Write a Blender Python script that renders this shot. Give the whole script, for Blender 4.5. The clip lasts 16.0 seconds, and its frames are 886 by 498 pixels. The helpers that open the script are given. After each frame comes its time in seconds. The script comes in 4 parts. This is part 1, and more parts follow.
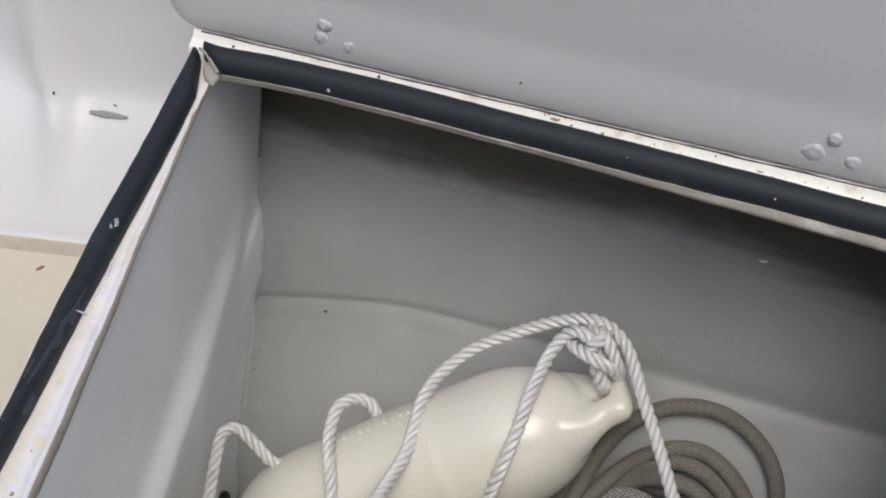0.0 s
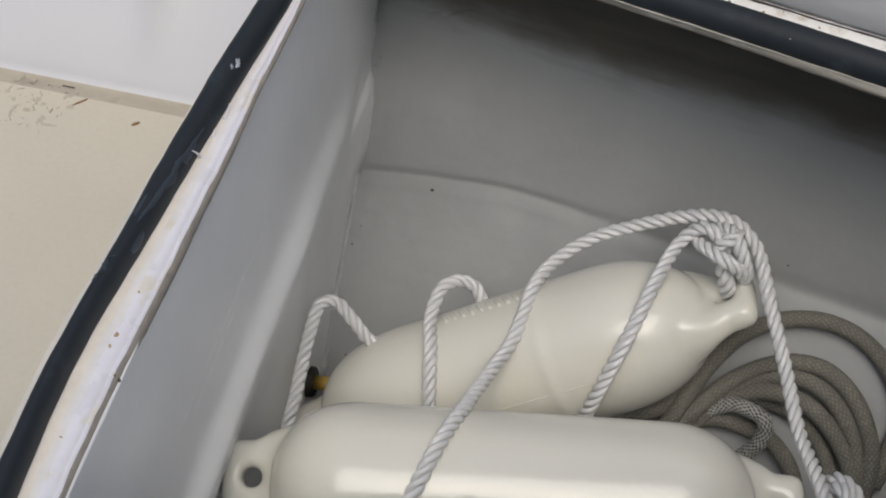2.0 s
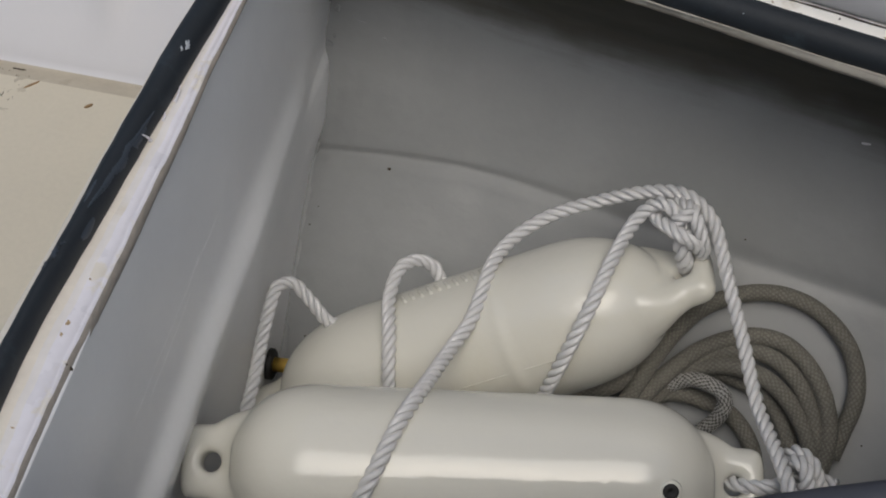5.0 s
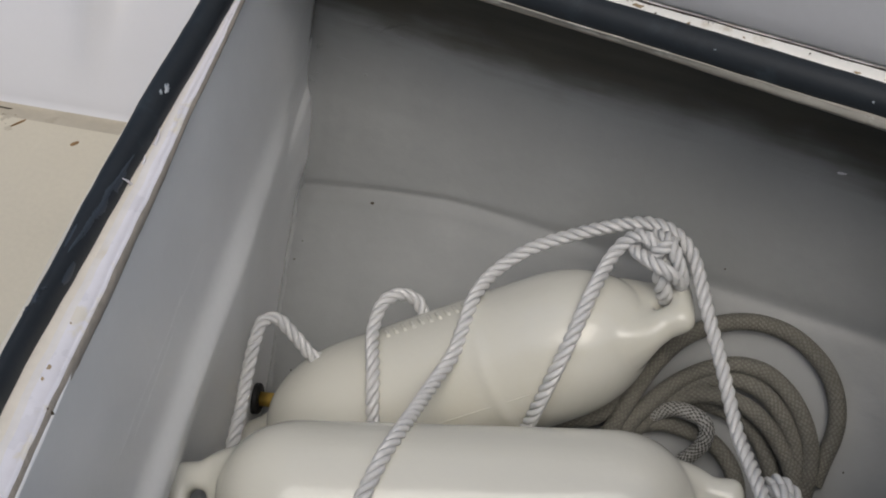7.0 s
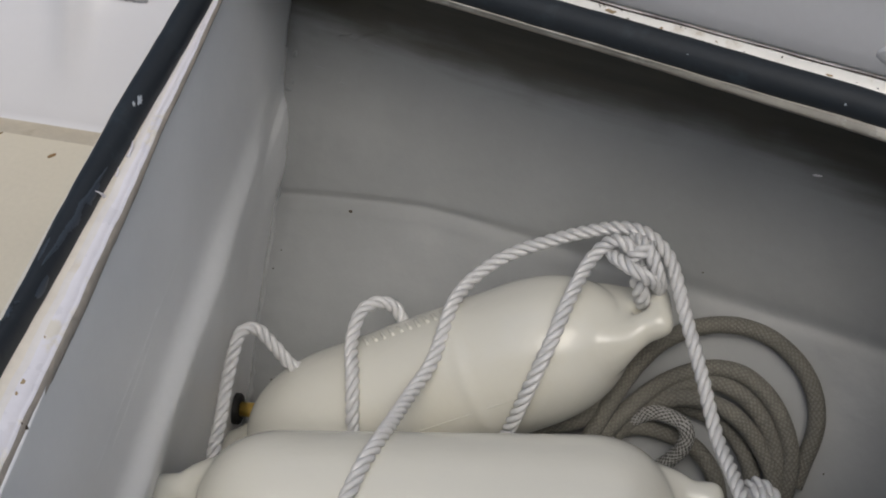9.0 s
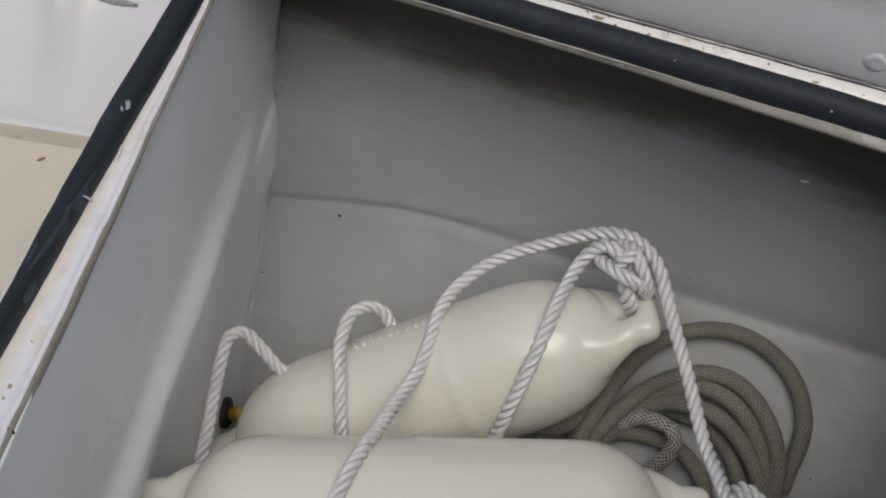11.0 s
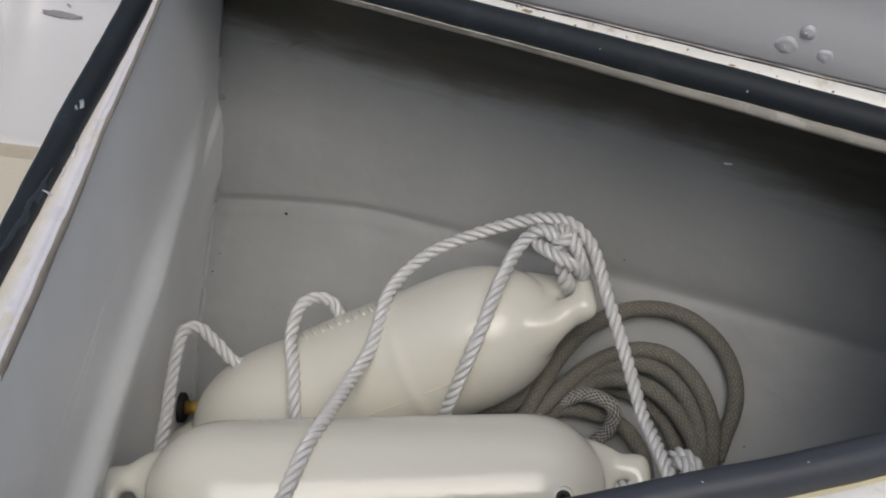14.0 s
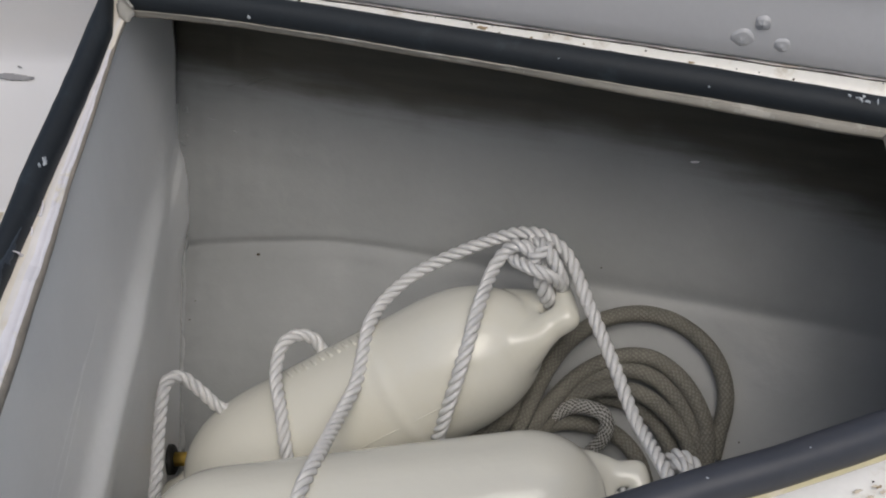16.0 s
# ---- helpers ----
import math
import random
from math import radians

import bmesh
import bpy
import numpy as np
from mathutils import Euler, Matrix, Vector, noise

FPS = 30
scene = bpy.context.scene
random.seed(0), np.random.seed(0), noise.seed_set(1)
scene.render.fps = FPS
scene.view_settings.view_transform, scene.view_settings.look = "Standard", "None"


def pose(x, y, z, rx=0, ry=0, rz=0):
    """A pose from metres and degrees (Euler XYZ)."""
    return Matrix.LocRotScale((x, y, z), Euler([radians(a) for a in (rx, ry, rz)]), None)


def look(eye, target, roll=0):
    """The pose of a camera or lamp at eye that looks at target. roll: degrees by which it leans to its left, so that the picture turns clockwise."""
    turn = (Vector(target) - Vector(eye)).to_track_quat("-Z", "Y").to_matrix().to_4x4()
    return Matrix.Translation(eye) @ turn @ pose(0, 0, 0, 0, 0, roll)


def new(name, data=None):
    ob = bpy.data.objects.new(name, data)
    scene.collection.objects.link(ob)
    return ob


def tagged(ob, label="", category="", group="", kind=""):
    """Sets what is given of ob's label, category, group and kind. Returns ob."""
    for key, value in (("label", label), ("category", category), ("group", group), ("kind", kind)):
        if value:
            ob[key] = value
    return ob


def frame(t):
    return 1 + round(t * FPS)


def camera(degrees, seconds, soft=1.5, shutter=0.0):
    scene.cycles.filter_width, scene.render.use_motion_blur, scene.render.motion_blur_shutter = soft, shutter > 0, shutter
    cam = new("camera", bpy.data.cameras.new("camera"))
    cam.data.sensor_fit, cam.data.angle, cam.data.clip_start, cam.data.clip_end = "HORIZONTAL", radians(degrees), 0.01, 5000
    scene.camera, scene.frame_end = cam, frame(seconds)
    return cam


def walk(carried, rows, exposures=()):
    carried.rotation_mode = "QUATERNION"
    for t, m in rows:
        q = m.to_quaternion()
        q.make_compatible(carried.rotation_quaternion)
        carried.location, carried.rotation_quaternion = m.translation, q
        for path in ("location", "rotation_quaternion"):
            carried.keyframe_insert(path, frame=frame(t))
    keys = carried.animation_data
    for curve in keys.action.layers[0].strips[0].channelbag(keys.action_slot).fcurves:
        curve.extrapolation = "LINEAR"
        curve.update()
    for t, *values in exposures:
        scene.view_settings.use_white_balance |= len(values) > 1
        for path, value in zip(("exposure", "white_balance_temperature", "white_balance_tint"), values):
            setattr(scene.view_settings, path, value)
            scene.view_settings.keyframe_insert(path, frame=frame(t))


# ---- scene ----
cam = camera(36.0, 16.0, soft=1.9)
PATH = [
    (0, (0.492, -0.7, 0.641), (-0.047, 0.61, -0.77), -1.9),
    (0.5, (0.476, -0.697, 0.629), (-0.064, 0.596, -0.798), -1.7),
    (1, (0.454, -0.668, 0.597), (-0.112, 0.597, -0.846), -1.5),
    (1.2, (0.450, -0.666, 0.586), (-0.128, 0.591, -0.858), -0.8),
    (1.5, (0.441, -0.668, 0.575), (-0.145, 0.559, -0.891), -0.4),
    (2, (0.439, -0.7, 0.573), (-0.144, 0.496, -0.92), 0.3),
    (2.5, (0.435, -0.701, 0.568), (-0.126, 0.48, -0.945), 0.8),
    (3, (0.436, -0.696, 0.566), (-0.116, 0.473, -0.96), 0.6),
    (3.5, (0.438, -0.697, 0.566), (-0.112, 0.472, -0.96), 0.3),
    (4, (0.438, -0.697, 0.568), (-0.098, 0.483, -0.955), 1.2),
    (4.5, (0.439, -0.695, 0.569), (-0.087, 0.493, -0.951), 1.3),
    (7, (0.451, -0.687, 0.586), (-0.077, 0.531, -0.91), 0.5),
    (7.5, (0.452, -0.687, 0.586), (-0.075, 0.539, -0.903), 0.2),
    (8, (0.452, -0.686, 0.588), (-0.072, 0.543, -0.9), 0.4),
    (8.5, (0.455, -0.684, 0.587), (-0.06, 0.546, -0.904), 0.2),
    (11, (0.46, -0.682, 0.59), (-0.043, 0.556, -0.898), 0.8),
    (11.5, (0.462, -0.682, 0.591), (-0.038, 0.558, -0.897), 0.2),
    (12, (0.462, -0.681, 0.59), (-0.035, 0.559, -0.899), 0.0),
    (12.5, (0.469, -0.682, 0.592), (-0.025, 0.561, -0.896), -0.3),
    (13, (0.467, -0.681, 0.59), (-0.019, 0.564, -0.898), 0.0),
    (13.5, (0.469, -0.69, 0.592), (-0.011, 0.55, -0.902), -0.0),
    (14, (0.478, -0.73, 0.609), (0.045, 0.558, -0.859), 1.5),
    (14.5, (0.485, -0.754, 0.605), (0.117, 0.564, -0.854), 0.7),
    (14.8, (0.476, -0.768, 0.605), (0.143, 0.569, -0.845), 1.4),
    (15, (0.468, -0.769, 0.612), (0.122, 0.572, -0.832), 0.3),
    (15.2, (0.472, -0.772, 0.606), (0.118, 0.583, -0.822), -1.1),
    (15.5, (0.469, -0.759, 0.607), (0.113, 0.594, -0.823), -1.9),
    (16, (0.471, -0.733, 0.601), (0.075, 0.601, -0.836), -2.5),
]
walk(cam, [(t, look(eye, target, roll)) for t, eye, target, roll in PATH], [(t, stops, 6540, 7) for t, stops in ((0, 0.08), (1, 0.03), (2, -0.17), (3.5, -0.43), (4.5, -0.43), (7, -0.33), (13, -0.30), (16, -0.25))])

# ---- light ----
world = bpy.data.worlds.new("sky")
scene.world = world
world.use_nodes = True
wn, wl = world.node_tree.nodes, world.node_tree.links
sky = wn.new("ShaderNodeTexSky")
sky.sky_type, sky.sun_disc = "NISHITA", False
sky.sun_elevation, sky.sun_rotation = radians(63.4), radians(153)
sky.air_density, sky.dust_density, sky.ozone_density = 1.0, 4.0, 1.0
wn["Background"].inputs["Strength"].default_value = 0.15
wl.new(sky.outputs["Color"], wn["Background"].inputs["Color"])
SUN_FROM = Vector((0.20, -0.40, 0.894))
sun = new("sun", bpy.data.lights.new("sun", "SUN"))
sun.data.energy, sun.data.angle, sun.data.color = 0.90, radians(38), (1.0, 0.99, 0.985)
sun.matrix_world = look(SUN_FROM * 5, (0, 0, 0))


# ---- materials ----
def material(name, base, rough=0.5, metal=0.0, vary=0.08, scale=9.0, grain=0.05, grain_scale=180.0, bump=0.1, bump_scale=60.0, stain=None, stain_at=0.62, stain_scale=5.0, stain_soft=0.10, coat=0.0, sheen=0.0, gloss=0.5):
    """A painted or moulded surface: broad blotches, fine grain, relief, and stains of another colour."""
    m = bpy.data.materials.new(name)
    m.use_nodes = True
    n, l = m.node_tree.nodes, m.node_tree.links
    p = n["Principled BSDF"]
    geo = n.new("ShaderNodeTexCoord")
    broad, fine = n.new("ShaderNodeTexNoise"), n.new("ShaderNodeTexNoise")
    for node, s, d in ((broad, scale, 5), (fine, grain_scale, 3)):
        node.inputs["Scale"].default_value, node.inputs["Detail"].default_value = s, d
        l.new(geo.outputs["Object"], node.inputs["Vector"])
    add = n.new("ShaderNodeMath"); add.operation = "MULTIPLY_ADD"
    l.new(broad.outputs["Fac"], add.inputs[0]); add.inputs[1].default_value = 2 * vary; add.inputs[2].default_value = 1 - vary
    add2 = n.new("ShaderNodeMath"); add2.operation = "MULTIPLY_ADD"
    l.new(fine.outputs["Fac"], add2.inputs[0]); add2.inputs[1].default_value = 2 * grain
    l.new(add.outputs[0], add2.inputs[2])
    mix = n.new("ShaderNodeVectorMath"); mix.operation = "SCALE"
    mix.inputs[0].default_value = base
    l.new(add2.outputs[0], mix.inputs["Scale"])
    colour = mix.outputs["Vector"]
    if stain:
        spots = n.new("ShaderNodeTexNoise")
        spots.inputs["Scale"].default_value, spots.inputs["Detail"].default_value, spots.inputs["Roughness"].default_value = stain_scale, 8, 0.65
        l.new(geo.outputs["Object"], spots.inputs["Vector"])
        ramp = n.new("ShaderNodeMapRange")
        ramp.interpolation_type = "SMOOTHERSTEP"
        ramp.inputs["From Min"].default_value, ramp.inputs["From Max"].default_value = stain_at, stain_at + stain_soft
        l.new(spots.outputs["Fac"], ramp.inputs["Value"])
        blend = n.new("ShaderNodeMix"); blend.data_type = "RGBA"
        l.new(ramp.outputs["Result"], blend.inputs["Factor"])
        l.new(colour, blend.inputs[6]); blend.inputs[7].default_value = (*stain, 1)
        colour = blend.outputs[2]
    l.new(colour, p.inputs["Base Color"])
    rr = n.new("ShaderNodeMath"); rr.operation = "MULTIPLY_ADD"
    l.new(broad.outputs["Fac"], rr.inputs[0]); rr.inputs[1].default_value = 0.08; rr.inputs[2].default_value = rough - 0.04
    l.new(rr.outputs[0], p.inputs["Roughness"])
    relief = n.new("ShaderNodeTexNoise")
    relief.inputs["Scale"].default_value, relief.inputs["Detail"].default_value = bump_scale, 4
    l.new(geo.outputs["Object"], relief.inputs["Vector"])
    b = n.new("ShaderNodeBump")
    b.inputs["Strength"].default_value, b.inputs["Distance"].default_value = bump, 0.004
    l.new(relief.outputs["Fac"], b.inputs["Height"])
    l.new(b.outputs["Normal"], p.inputs["Normal"])
    p.inputs["Metallic"].default_value = metal
    p.inputs["Coat Weight"].default_value = coat
    p.inputs["Coat Roughness"].default_value = 0.16
    p.inputs["Specular IOR Level"].default_value = gloss
    p.inputs["Sheen Weight"].default_value = sheen
    return m


# for unseen locker surfaces; set paler than the hull to bounce more light
GREY = material("grey_locker_paint", (0.54, 0.535, 0.515), 0.33, vary=0.10, scale=6, grain=0.02, bump=0.22, bump_scale=38)


def brown_above(m, upper_colour):
    """Hull colour that turns dark brown above an uneven, streaky line under the deck."""
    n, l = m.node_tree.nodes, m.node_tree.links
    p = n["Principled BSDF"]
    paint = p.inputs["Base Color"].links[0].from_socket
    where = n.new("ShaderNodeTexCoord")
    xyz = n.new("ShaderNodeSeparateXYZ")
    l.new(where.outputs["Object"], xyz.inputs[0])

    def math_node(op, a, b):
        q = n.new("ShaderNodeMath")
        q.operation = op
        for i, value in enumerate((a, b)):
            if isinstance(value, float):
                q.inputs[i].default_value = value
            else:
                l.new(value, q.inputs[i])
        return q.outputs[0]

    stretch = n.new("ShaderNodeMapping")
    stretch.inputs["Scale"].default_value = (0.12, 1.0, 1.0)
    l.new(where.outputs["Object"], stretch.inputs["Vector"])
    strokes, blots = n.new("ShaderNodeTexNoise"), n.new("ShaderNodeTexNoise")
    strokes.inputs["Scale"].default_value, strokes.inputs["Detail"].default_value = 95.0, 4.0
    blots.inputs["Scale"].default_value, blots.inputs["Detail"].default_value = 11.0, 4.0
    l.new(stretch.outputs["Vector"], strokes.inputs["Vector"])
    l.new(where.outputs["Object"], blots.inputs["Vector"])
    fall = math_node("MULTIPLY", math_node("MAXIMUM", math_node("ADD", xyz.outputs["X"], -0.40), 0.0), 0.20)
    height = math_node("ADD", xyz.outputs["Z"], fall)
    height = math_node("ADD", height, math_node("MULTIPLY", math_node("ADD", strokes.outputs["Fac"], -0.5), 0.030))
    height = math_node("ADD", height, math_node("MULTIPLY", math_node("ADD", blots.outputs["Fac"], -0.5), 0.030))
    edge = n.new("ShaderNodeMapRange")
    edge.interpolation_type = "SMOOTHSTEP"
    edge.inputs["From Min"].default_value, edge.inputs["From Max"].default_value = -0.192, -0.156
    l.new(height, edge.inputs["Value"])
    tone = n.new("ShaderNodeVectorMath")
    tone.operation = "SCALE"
    tone.inputs[0].default_value = upper_colour
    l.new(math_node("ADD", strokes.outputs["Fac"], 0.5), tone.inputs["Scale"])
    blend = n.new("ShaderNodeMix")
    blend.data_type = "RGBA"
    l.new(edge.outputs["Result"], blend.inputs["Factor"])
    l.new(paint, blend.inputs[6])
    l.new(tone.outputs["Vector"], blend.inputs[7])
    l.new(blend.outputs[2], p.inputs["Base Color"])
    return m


# the locker's grey again, painted much paler for the light on the bulkhead
LIT_BULKHEAD_PAINT = material("lit_bulkhead_grey", (0.78, 0.782, 0.780), 0.36, vary=0.14, scale=7, grain=0.02, bump=0.16, bump_scale=30)
RUBBED = material("pale_rubbed_paint", (0.82, 0.82, 0.82), 0.35, vary=0.15, scale=120)
HULL_PAINT = brown_above(material("brushed_grey_hull_paint", (0.298, 0.306, 0.305), 0.43, vary=0.15, scale=10, grain=0.03, grain_scale=140, bump=0.34, bump_scale=30, stain=(0.334, 0.341, 0.339), stain_at=0.50, stain_scale=9, stain_soft=0.25), (0.078, 0.072, 0.054))
LID_GREY = material("grey_lid_paint", (0.48, 0.483, 0.495), 0.4, vary=0.05, scale=6, grain=0.03, bump=0.12, bump_scale=70)
WHITE = material("white_gelcoat", (0.68, 0.68, 0.70), 0.35, vary=0.04, scale=5, grain=0.01, bump=0.05, bump_scale=40)
DECK_WHITE = material("bright_deck_gelcoat", (0.90, 0.90, 0.90), 0.36, vary=0.03, scale=5, grain=0.01, bump=0.05, bump_scale=40)
GUTTER = material("weathered_white_gelcoat", (0.87, 0.845, 0.79), 0.40, vary=0.12, scale=14, grain=0.05, bump=0.12, stain=(0.60, 0.52, 0.40), stain_at=0.56, stain_scale=26, stain_soft=0.20)
CREAM = material("cream_deck_paint", (0.58, 0.535, 0.43), 0.55, vary=0.07, scale=8, grain=0.05, bump=0.12, bump_scale=160, stain=(0.42, 0.37, 0.27), stain_at=0.70, stain_scale=9)
# duller grey-beige for the far side of the flange
FAR_LIP = material("grey_beige_flange_edge", (0.29, 0.272, 0.235), 0.6, vary=0.2, scale=40, grain=0.1, bump=0.25, stain=(0.43, 0.41, 0.365), stain_at=0.52, stain_scale=34)
LIP = material("chipped_cream_flange", (0.70, 0.655, 0.575), 0.55, vary=0.14, scale=30, grain=0.08, bump=0.2, stain=(0.55, 0.46, 0.34), stain_at=0.66, stain_scale=30)
FLANGE_PAINT = material("white_flange_paint", (0.72, 0.705, 0.74), 0.28, vary=0.10, scale=40, grain=0.04, bump=0.14, stain=(0.72, 0.68, 0.60), stain_at=0.55, stain_scale=26)
WORN_THIN = material("thin_worn_flange_paint", (0.71, 0.685, 0.66), 0.42, vary=0.12, scale=40, grain=0.05, bump=0.15, stain=(0.68, 0.63, 0.54), stain_at=0.50, stain_scale=30, stain_soft=0.3)
RAW = material("raw_laminate_edge", (0.27, 0.24, 0.205), 0.8, vary=0.25, scale=60, grain=0.2, bump=0.5, bump_scale=200)
RUBBER = material("dark_rubber_seal", (0.012, 0.0160, 0.0205), 0.62, vary=0.30, scale=24, grain=0.15, bump=0.08, bump_scale=120, stain=(0.030, 0.041, 0.050), stain_at=0.54, stain_scale=22, stain_soft=0.2, gloss=0.4)
# paler, bluer rubber for the near strip alone
NEAR_RUBBER = material("paler_near_rubber", (0.034, 0.037, 0.047), 0.46, vary=0.25, scale=24, grain=0.12, bump=0.10, bump_scale=120, stain=(0.046, 0.048, 0.058), stain_at=0.50, stain_scale=18, stain_soft=0.25, gloss=0.6)
YELLOWED = material("yellowed_flange_edge", (0.52, 0.47, 0.30), 0.6, vary=0.2, scale=40, grain=0.1, bump=0.2, stain=(0.66, 0.60, 0.47), stain_at=0.52, stain_scale=30, stain_soft=0.2)
VINYL = material("ivory_vinyl", (0.695, 0.685, 0.615), 0.09, vary=0.02, scale=4, grain=0.0, bump=0.42, bump_scale=19, coat=0.0, stain=(0.665, 0.638, 0.53), stain_at=0.42, stain_scale=4, stain_soft=0.40, gloss=0.62)
NYLON = material("white_nylon", (0.575, 0.573, 0.569), 0.30, vary=0.08, scale=40, grain=0.14, grain_scale=900, bump=0.25, bump_scale=800, coat=0.25, gloss=0.8)
BRAID = material("weathered_grey_braid", (0.126, 0.120, 0.100), 0.8, vary=0.22, scale=24, grain=0.16, grain_scale=600, bump=0.3, bump_scale=600, sheen=0.1)
BRAID_LIT = material("lit_grey_braid", (0.176, 0.168, 0.143), 0.8, vary=0.22, scale=30, grain=0.16, grain_scale=600, bump=0.3, bump_scale=600, sheen=0.1)
BRAID_DARK = material("dark_fleck_braid", (0.085, 0.082, 0.072), 0.8, vary=0.2, scale=30, grain=0.15, grain_scale=600, bump=0.3, bump_scale=600)
FLECKED = material("pale_grey_braid", (0.36, 0.355, 0.335), 0.75, vary=0.2, scale=24, grain=0.15, grain_scale=700, bump=0.3, bump_scale=700, sheen=0.2)
BRASS = material("tarnished_brass", (0.74, 0.50, 0.12), 0.38, metal=0.8, vary=0.2, scale=60, bump=0.1)
BLACK = material("black_rubber", (0.007, 0.0065, 0.006), 0.6, vary=0.2, scale=60)
DIRT = material("dark_dirt", (0.05, 0.035, 0.02), 0.9, vary=0.3, scale=90)
SCUFF_CREASE = material("grey_scuff_and_crease", (0.27, 0.27, 0.285), 0.6, vary=0.3, scale=80)
CHIP = material("white_paint_smear", (0.42, 0.45, 0.48), 0.6, vary=0.3, scale=120)
RUBBED_RUBBER = material("rubbed_rubber", (0.032, 0.042, 0.056), 0.55, vary=0.4, scale=200)
GRIME = material("thin_grey_grime", (0.30, 0.27, 0.21), 0.8, vary=0.4, scale=300)
SOLE_STAIN = material("brown_sole_stain", (0.47, 0.425, 0.335), 0.7, vary=0.2, scale=120)
# darker, browner strip where the sole meets the moulding
SOLE_JOINT = material("brown_sole_joint", (0.44, 0.395, 0.31), 0.6, vary=0.2, scale=30, grain=0.08, bump=0.15, stain=(0.38, 0.33, 0.25), stain_at=0.52, stain_scale=22, stain_soft=0.2)
STAIN_BROWN = material("faint_brown_stain", (0.62, 0.54, 0.42), 0.7, vary=0.25, scale=160, grain=0.15)
LEAF = material("dry_leaf", (0.24, 0.15, 0.07), 0.8, vary=0.3, scale=90)
RUST = material("rust_stain", (0.36, 0.27, 0.16), 0.85, vary=0.4, scale=120)
SEALANT = material("beige_sealant", (0.31, 0.30, 0.27), 0.55, vary=0.15, scale=60, grain=0.05, bump=0.2)
FOOT_BROWN = material("dark_foot_brown", (0.065, 0.052, 0.045), 0.7, vary=0.3, scale=60)
EARTH = material("dull_ground", (0.20, 0.20, 0.19), 0.9, vary=0.2, scale=0.6)


# ---- shaping helpers ----
def mesh_of(name, verts, faces, mat, smooth=True):
    me = bpy.data.meshes.new(name)
    me.from_pydata([tuple(v) for v in verts], [], faces)
    me.materials.append(mat)
    if smooth:
        me.polygons.foreach_set("use_smooth", [True] * len(me.polygons))
    me.update()
    return me


def recalc(me):
    bm = bmesh.new()
    bm.from_mesh(me)
    bmesh.ops.recalc_face_normals(bm, faces=bm.faces)
    bm.to_mesh(me)
    bm.free()
    return me


def part(name, me, parent=None, label=""):
    ob = new(name, me)
    if parent:
        ob.parent = parent
    return tagged(ob, label)


def thing(name, label, category, group="", at=(0, 0, 0)):
    ob = new(name)
    ob.location = at
    ob.empty_display_size = 0.02
    return tagged(ob, label, category, group)


def grid(rows, closed_u=False, closed_v=False):
    """Faces of a grid of points given row by row."""
    n, m = len(rows), len(rows[0])
    verts = [p for r in rows for p in r]
    faces = []
    for i in range(n if closed_v else n - 1):
        for j in range(m if closed_u else m - 1):
            a, b = i, (i + 1) % n
            c, d = j, (j + 1) % m
            faces.append((a * m + c, a * m + d, b * m + d, b * m + c))
    return verts, faces


def spline(points, step, closed=False):
    """A smooth line through the points, in even steps."""
    p = [Vector(q) for q in points]
    if closed:
        p = [p[-1]] + p + [p[0], p[1]]
    else:
        p = [2 * p[0] - p[1]] + p + [2 * p[-1] - p[-2]]
    fine = []
    for a, b, c, d in zip(p, p[1:], p[2:], p[3:]):
        ta = 0.0
        tb = ta + max((b - a).length, 1e-6) ** 0.5
        tc = tb + max((c - b).length, 1e-6) ** 0.5
        td = tc + max((d - c).length, 1e-6) ** 0.5
        for k in range(24):
            t = tb + (tc - tb) * k / 24
            a1 = a * ((tb - t) / (tb - ta)) + b * ((t - ta) / (tb - ta))
            a2 = b * ((tc - t) / (tc - tb)) + c * ((t - tb) / (tc - tb))
            a3 = c * ((td - t) / (td - tc)) + d * ((t - tc) / (td - tc))
            b1 = a1 * ((tc - t) / (tc - ta)) + a2 * ((t - ta) / (tc - ta))
            b2 = a2 * ((td - t) / (td - tb)) + a3 * ((t - tb) / (td - tb))
            fine.append(b1 * ((tc - t) / (tc - tb)) + b2 * ((t - tb) / (tc - tb)))
    fine.append(p[-2].copy())
    out, left = [fine[0]], 0.0
    for a, b in zip(fine, fine[1:]):
        d = (b - a).length
        while left + step <= d + 1e-12 and d > 0:
            left += step
            out.append(a.lerp(b, left / d))
        left -= d
    return out


def frames_along(line):
    """Tangent and two steady cross directions at each point of a line."""
    out, side = [], None
    for i in range(len(line)):
        t = (line[min(i + 1, len(line) - 1)] - line[max(i - 1, 0)]).normalized()
        if side is None:
            side = t.orthogonal().normalized()
        side = (side - t * side.dot(t)).normalized()
        out.append((t, side, t.cross(side)))
    return out


def tube(line, radius, sides=10, start=0.0):
    """A closed round tube; radius may be a function of (step, angle)."""
    rows = []
    for i, (p, (t, u, v)) in enumerate(zip(line, frames_along(line))):
        row = []
        for k in range(sides):
            a = start + 2 * math.pi * k / sides
            r = radius(i, a) if callable(radius) else radius
            row.append(p + (u * math.cos(a) + v * math.sin(a)) * r)
        rows.append(row)
    verts, faces = grid(rows, closed_u=True)
    n = len(rows)
    faces.append(tuple(range(sides - 1, -1, -1)))
    faces.append(tuple((n - 1) * sides + k for k in range(sides)))
    return verts, faces


